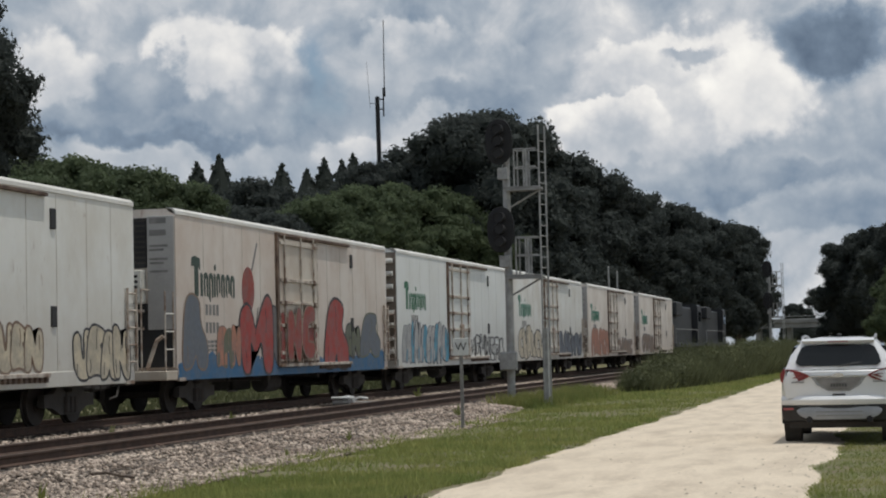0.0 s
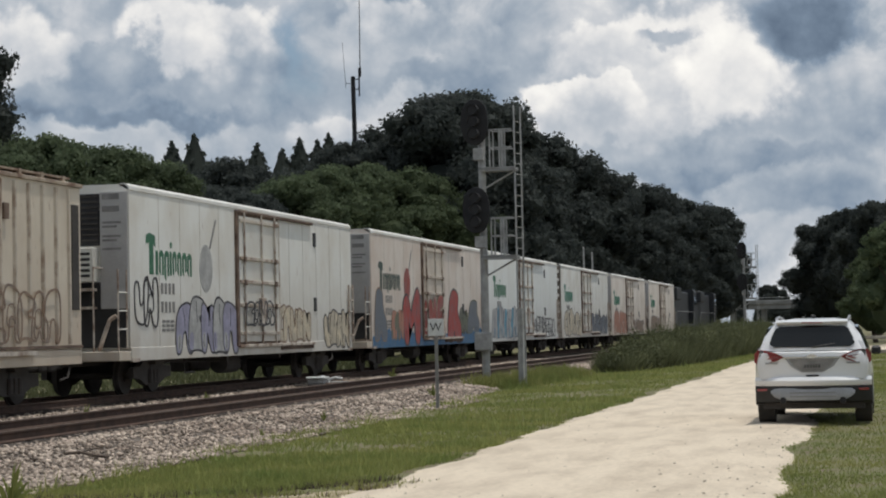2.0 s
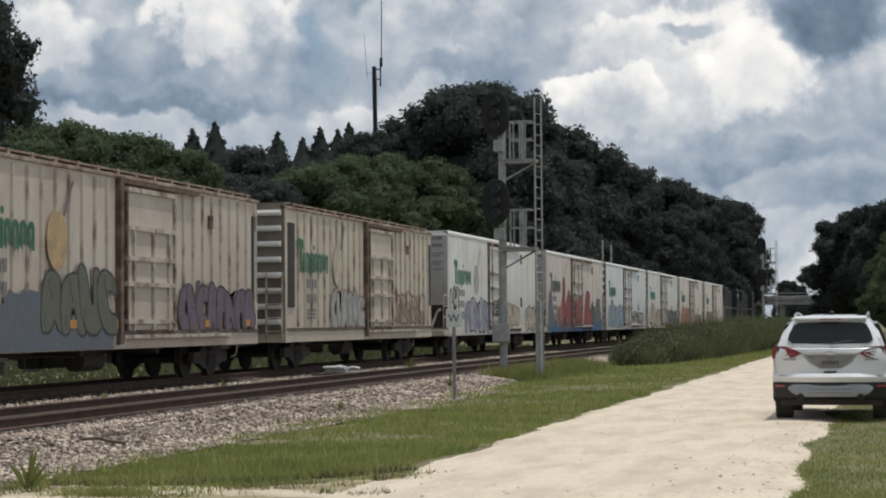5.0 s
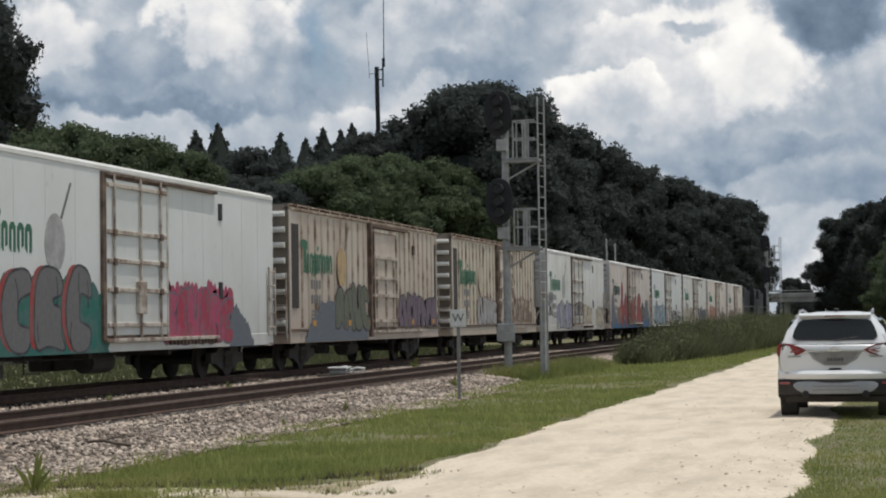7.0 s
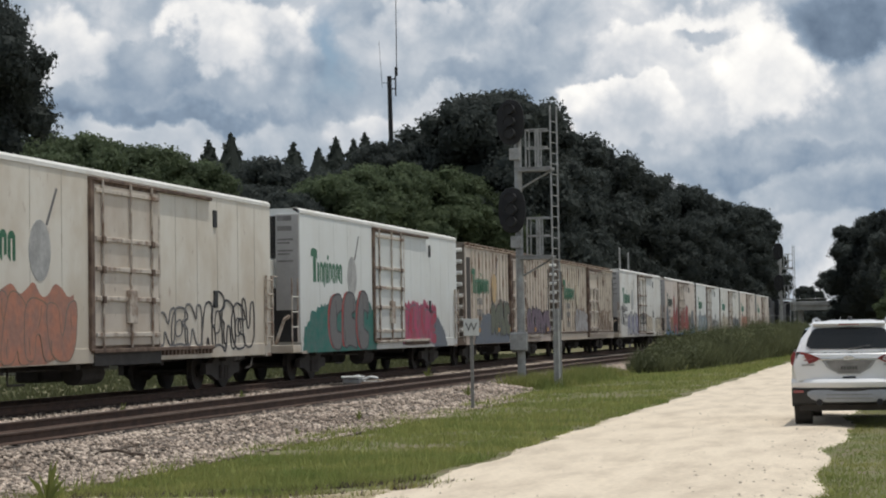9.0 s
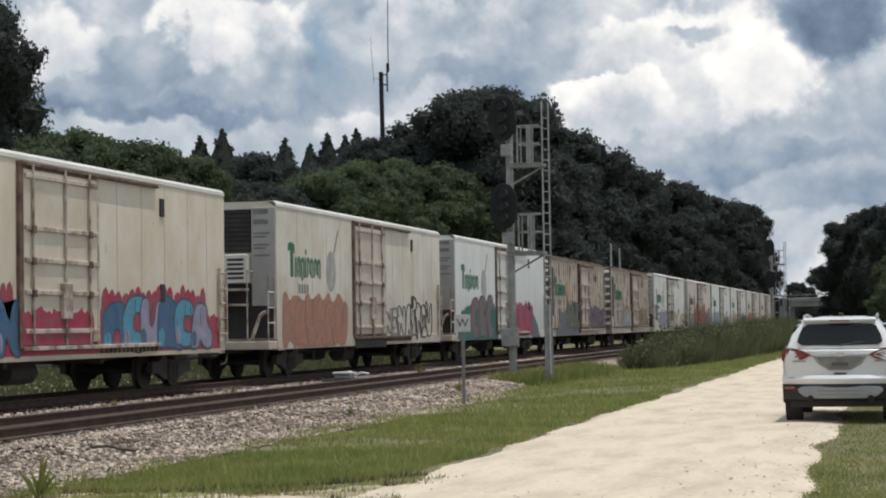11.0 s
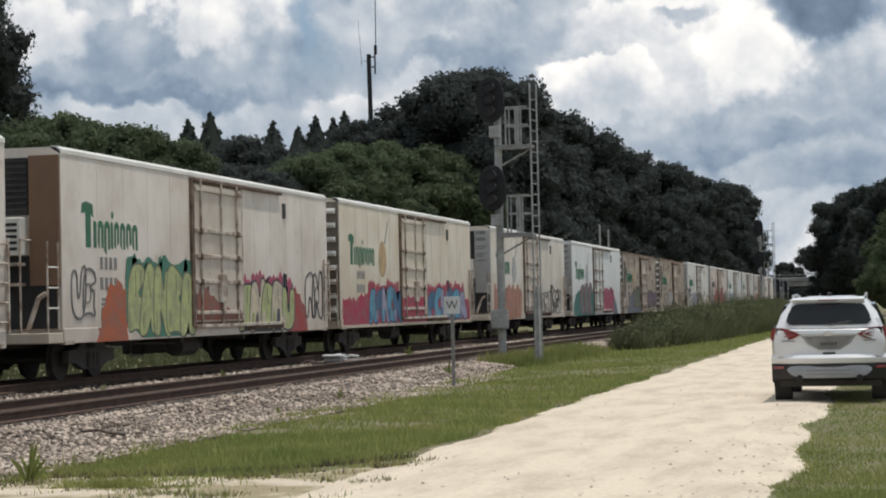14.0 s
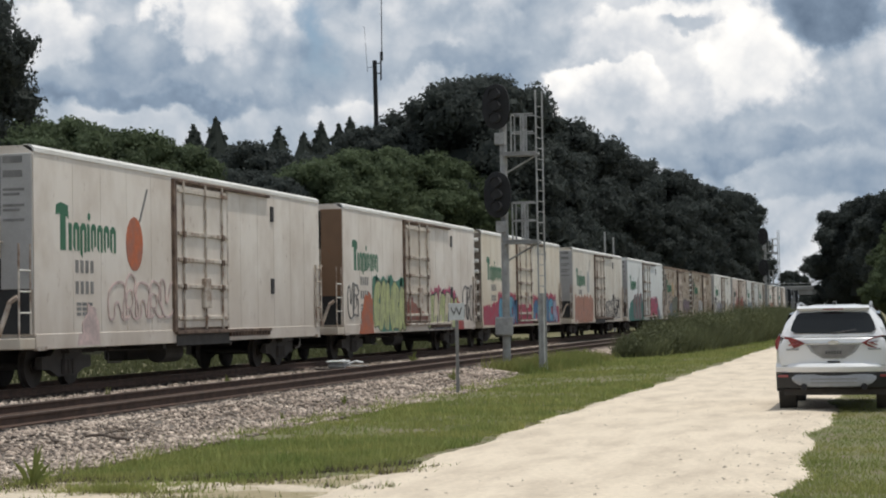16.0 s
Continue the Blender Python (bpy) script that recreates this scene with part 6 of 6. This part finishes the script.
def road_pebbles():
    """Small stones and crumbs of lime rock lying on the sandy road."""
    n = 520
    y = 15.5 + 40 * rng.random(n) ** 1.6
    x = np.where(rng.random(n) < .5, -1.0 - np.abs(rng.normal(0, .55, n)), -3.2 + rng.normal(0, 1.3, n))
    keep = (x > -5.2) & (x < -1.0)
    x, y = x[keep], y[keep]
    n = len(x)
    s = rng.uniform(.006, .022, n)
    base = np.array([(1, 0, 0), (0, 1, 0), (-1, 0, 0), (0, -1, 0), (0, 0, .6)], float)
    v = (base[None] * s[:, None, None] * rng.uniform(.6, 1.5, (n, 5, 1)) + np.stack([x, y, np.full(n, .012)], 1)[:, None, :]).reshape(-1, 3)
    f = np.array([(0, 1, 4), (1, 2, 4), (2, 3, 4), (3, 0, 4)])
    f = (f[None] + (np.arange(n) * 5)[:, None, None]).reshape(-1, 3)
    tagged(new("road_pebbles", quick_mesh("road_pebbles", v, f, M["pebble"])), "small loose stones scattered on the sandy road", "stones", kind="stuff")


road_pebbles()


def branch():
    s = thing("fallen_branch", "thin dry fallen branch lying on the ballast", "branch", pose(-10.15, 23.2, .07) @ Matrix.Diagonal((.5, .5, .7, 1)))
    part("stem", Geo().path([(-.8, .5, .02), (-.2, .25, .06), (.3, -.2, .03), (.9, -.5, .0)], .03), M["twig"], s)
    part("twig", Geo().path([(-.2, .25, .06), (.1, .5, .12), (.3, .6, .1)], .015), M["twig"], s)


branch()


# ---- parked car ----
def suv():
    """A white compact SUV seen from behind. Origin on the ground under its rear bumper's middle; y runs forward."""
    c = thing("parked_suv", "white compact SUV parked on the verge with dark rear window", "car", pose(-.93, 30.6, .0, 0, 0, -.6))

    def ring(y, pts):
        return [(x, y, z) for x, z in pts] + [(-x, y, z) for x, z in reversed(pts)]

    def low(w, zb, zt):
        return [(w * .72, zb), (w * .94, zb + .06), (w, zb + .28), (w * 1.0, zb + (zt - zb) * .66), (w * .955, zt - .03), (w * .90, zt)]
    part("body", Geo().loft([ring(.10, low(.80, .66, 1.14)), ring(.15, low(.87, .62, 1.18)), ring(.36, low(.915, .60, 1.20)), ring(.44, low(.918, .30, 1.20)), ring(1.2, low(.92, .24, 1.18)), ring(3.0, low(.92, .24, 1.08)),
                             ring(3.9, low(.90, .26, 1.0)), ring(4.35, low(.80, .34, .88)), ring(4.48, low(.66, .42, .76))]), M["carwhite"], c, smooth=True)

    def cab(w0, w1, z0, z1):
        return [(w0, z0), (w0 * .985, z0 + .06), ((w0 + w1) / 2 + .015, (z0 + z1) / 2 + .04), (w1 + .03, z1 - .10), (w1 - .04, z1 - .03), (w1 * .55, z1 + .012)]
    part("cabin", Geo().loft([ring(.13, cab(.84, .80, 1.10, 1.18)), ring(.27, cab(.86, .69, 1.10, 1.43)), ring(.38, cab(.865, .63, 1.10, 1.62)), ring(.58, cab(.87, .61, 1.10, 1.665)),
                              ring(1.6, cab(.875, .62, 1.08, 1.685)), ring(2.6, cab(.87, .61, 1.05, 1.64)), ring(3.35, cab(.85, .64, 1.0, 1.14))]), M["carwhite"], c, smooth=True)

    def rake(x, z, off):
        return (x, .13 + (z - 1.19) * .57 - off, z)
    win = [(-.60, 1.235), (0, 1.225), (.60, 1.235), (.67, 1.29), (.64, 1.40), (.575, 1.53), (.50, 1.565), (0, 1.58), (-.50, 1.565), (-.575, 1.53), (-.64, 1.40), (-.67, 1.29)]
    part("rear_window", Geo().loft([[rake(x, z, .018) for x, z in win], [rake(x, z, -.05) for x, z in win]]), M["glass"], c, "dark tinted rear window")
    part("spoiler", Geo().loft([[(x, y, z) for y, z in ((.27, 1.635), (.30, 1.60), (.46, 1.615), (.58, 1.672), (.38, 1.675))] for x in np.linspace(-.57, .57, 9)]), M["carwhite"], c, smooth=True)
    part("brake_light", Geo().box(-.16, .16, .272, .30, 1.612, 1.628), M["redlens"], c)
    part("wiper", Geo().path([(0, .13, 1.225), (.33, .17, 1.275), (.45, .18, 1.28)], .012), M["trim"], c)
    for s in (-1, 1):
        outline = ((.44, 1.075), (.56, 1.015), (.72, .975), (.88, .965), (.925, 1.00), (.925, 1.12), (.87, 1.195), (.72, 1.185), (.58, 1.145))
        lamp = Geo().loft([[(s * x, y, z) for x, z in outline] for y in (.072, .22)])
        lamp.v = [(x, y + max(0, abs(x) - .60) ** 2 * 1.6, z) for x, y, z in lamp.v]
        la = part("tail_lamp", lamp, M["redlens"], c, "red wedge-shaped tail lamp", smooth=True)
        strip = Geo().loft([[(s * x, y, z) for x, z in ((.52, 1.085), (.64, 1.045), (.87, 1.035), (.87, 1.085), (.68, 1.105))] for y in (.064, .10)])
        strip.v = [(x, y + max(0, abs(x) - .60) ** 2 * 1.6, z) for x, y, z in strip.v]
        part("lamp_strip", strip, M["lampclear"], la, "pale clear lamp strip")
    # flat grey plates, the inner one darker, paint the shade of the recess
    part("plate_recess", Geo().prism([(-.43, 1.055), (.43, 1.055), (.34, .93), (.17, .83), (-.17, .83), (-.34, .93)], 1, .085, .12), M["silver"], c, "shaded recess for the plate")
    part("recess_liner", Geo().prism([(-.37, 1.04), (.37, 1.04), (.29, .93), (.16, .845), (-.16, .845), (-.29, .93)], 1, .080, .088), M["inkgrey"], c)
    plate = part("rear_plate", Geo().box(-.155, .155, .068, .078, .87, .985, .004), M["inkgrey"], c)
    gb = Geo()
    for k in range(6):
        gb.box(-.125 + k * .044, -.095 + k * .044, .064, .069, .90, .955)
    part("plate_mark", gb, M["inkdark"], plate, kind="stuff")
    part("tailgate_strip", Geo().loft([[(x, .055 + abs(x) * .03, 1.055), (x, .055 + abs(x) * .03, 1.075), (x, .10, 1.085), (x, .10, 1.05)] for x in np.linspace(-.46, .46, 7)]), M["chrome"], c)
    part("badge", Geo().prism(ellipse(0, 1.085, .085, .035, 16), 1, .05, .10), M["chrome"], c)
    for s in (-1, 1):
        part("trim_name", Geo().box(s * .64 - .10, s * .64 + .10, .085, .12, .965, .99), M["silver"], c)
    part("gate_handle", Geo().box(-.10, .10, .06, .10, .765, .79, .008), M["trim"], c)
    part("gate_seam", Geo().box(-.80, .80, .094, .12, .715, .722), M["inkgrey"], c)
    xs = np.linspace(-.92, .92, 21)

    def bow(x):
        return (abs(x) / .92) ** 4 * .22
    part("bumper", Geo().loft([[(x, .03 + bow(x), .615), (x, .0 + bow(x), .65), (x, -.005 + bow(x), .70), (x, .04 + bow(x), .755), (x, .30, .755), (x, .30, .615)] for x in xs]), M["carwhite"], c, smooth=True)
    lower = part("lower_bumper", Geo().loft([[(x, .035 + bow(x), .615), (x, .03 + bow(x), .55), (x, .08 + bow(x), .37), (x, .32, .33), (x, .32, .615)] for x in xs]), M["trim"], c, "black lower bumper", smooth=True)
    part("skid_plate", Geo().loft([[(x, .02, z0), (x, .015, (z0 + z1) / 2), (x, .035, z1), (x, .08, z1), (x, .08, z0)] for x, z0, z1 in ((-.66, .50, .54), (-.60, .44, .575), (-.50, .395, .58), (-.34, .385, .58), (.34, .385, .58), (.50, .395, .58), (.60, .44, .575), (.66, .50, .54))]), M["silver"], lower, "silver skid plate", smooth=True)
    for zz in (.445, .505):
        part("skid_groove", Geo().box(-.36, .36, .012, .03, zz - .008, zz + .008), M["inkgrey"], lower)
    for s in (-1, 1):
        part("exhaust", Geo().tube((s * .47, .0, .385), (s * .47, .25, .385), .055, n=14), M["under"], lower)
        part("exhaust_mouth", Geo().tube((s * .47, -.004, .385), (s * .47, .01, .385), .046, n=14), M["black"], lower)
        part("reflector", Geo().box(min(s * .72, s * .88), max(s * .72, s * .88), .10, .19, .535, .575), M["redlens"], lower)
        part("roof_rail", Geo().path([(s * .57, .62, 1.66), (s * .58, .80, 1.700), (s * .575, 1.5, 1.722), (s * .56, 2.3, 1.69), (s * .55, 2.45, 1.64)], .022, 8), M["silver"], c)
        part("mirror", Geo().box(min(s * .90, s * 1.06), max(s * .90, s * 1.06), 2.75, 2.9, 1.06, 1.20, .03), M["trim"], c)
        side = [(.75, 1.20), (2.9, 1.12), (2.45, 1.50), (1.6, 1.58), (.75, 1.54)]
        part("side_window", Geo().loft([[(s * (.905 - (z - 1.10) * .40 + d), y, z) for y, z in side] for d in (.0, -.06)]), M["glass"], c)
        part("wheel_arch", Geo().prism([(.45, .30), (.50, .62), (.72, .78), (1.05, .78), (1.28, .62), (1.33, .30)], 0, min(s * .86, s * .926), max(s * .86, s * .926)), M["trim"], c)
        for y in (.88, 3.57):
            w = part("wheel", Geo().tube((s * .64, y, .345), (s * .905, y, .345), .345, n=28), M["tyre"], c, smooth=True)
            part("rim", Geo().tube((s * .90, y, .345), (s * .915, y, .345), .225, n=20), M["silver"], w)
    part("antenna", Geo().box(-.035, .035, .85, 1.0, 1.69, 1.75, .01), M["trim"], c)
    part("axle", Geo().box(-.72, .72, .80, .98, .22, .42, .03).box(-.8, .8, .3, 4.0, .24, .36), M["under"], c)


suv()


# ---- what moves ----
SPEED = 9.58


def motions():
    times = [0.0, 0.1] + [float(k) for k in range(1, 16)] + [15.9, 16.0]
    # every wheelset turns alike, so all of one place in the truck share one action
    spin, step = math.degrees(SPEED / 0.42), 2 / FPS
    turns = [(k * step, k * step * spin) for k in range(241)]
    first = {}
    for car, start in TRAIN:
        for ob in car.children_recursive:
            if not ob.name.startswith("wheelset"):
                continue
            key = round(ob.location.y, 2)
            if key not in first:
                walk(ob, [(t, pose(0, key, 0.42, -a)) for t, a in turns])
                first[key] = ob
            else:
                src = first[key].animation_data
                ob.rotation_mode = "QUATERNION"
                dst = ob.animation_data_create()
                dst.action = src.action
                dst.action_slot = src.action_slot
    for car, start in TRAIN:
        walk(car, [(t, pose(FAR_X, start + SPEED * t, RAIL_Z)) for t in times])


motions()
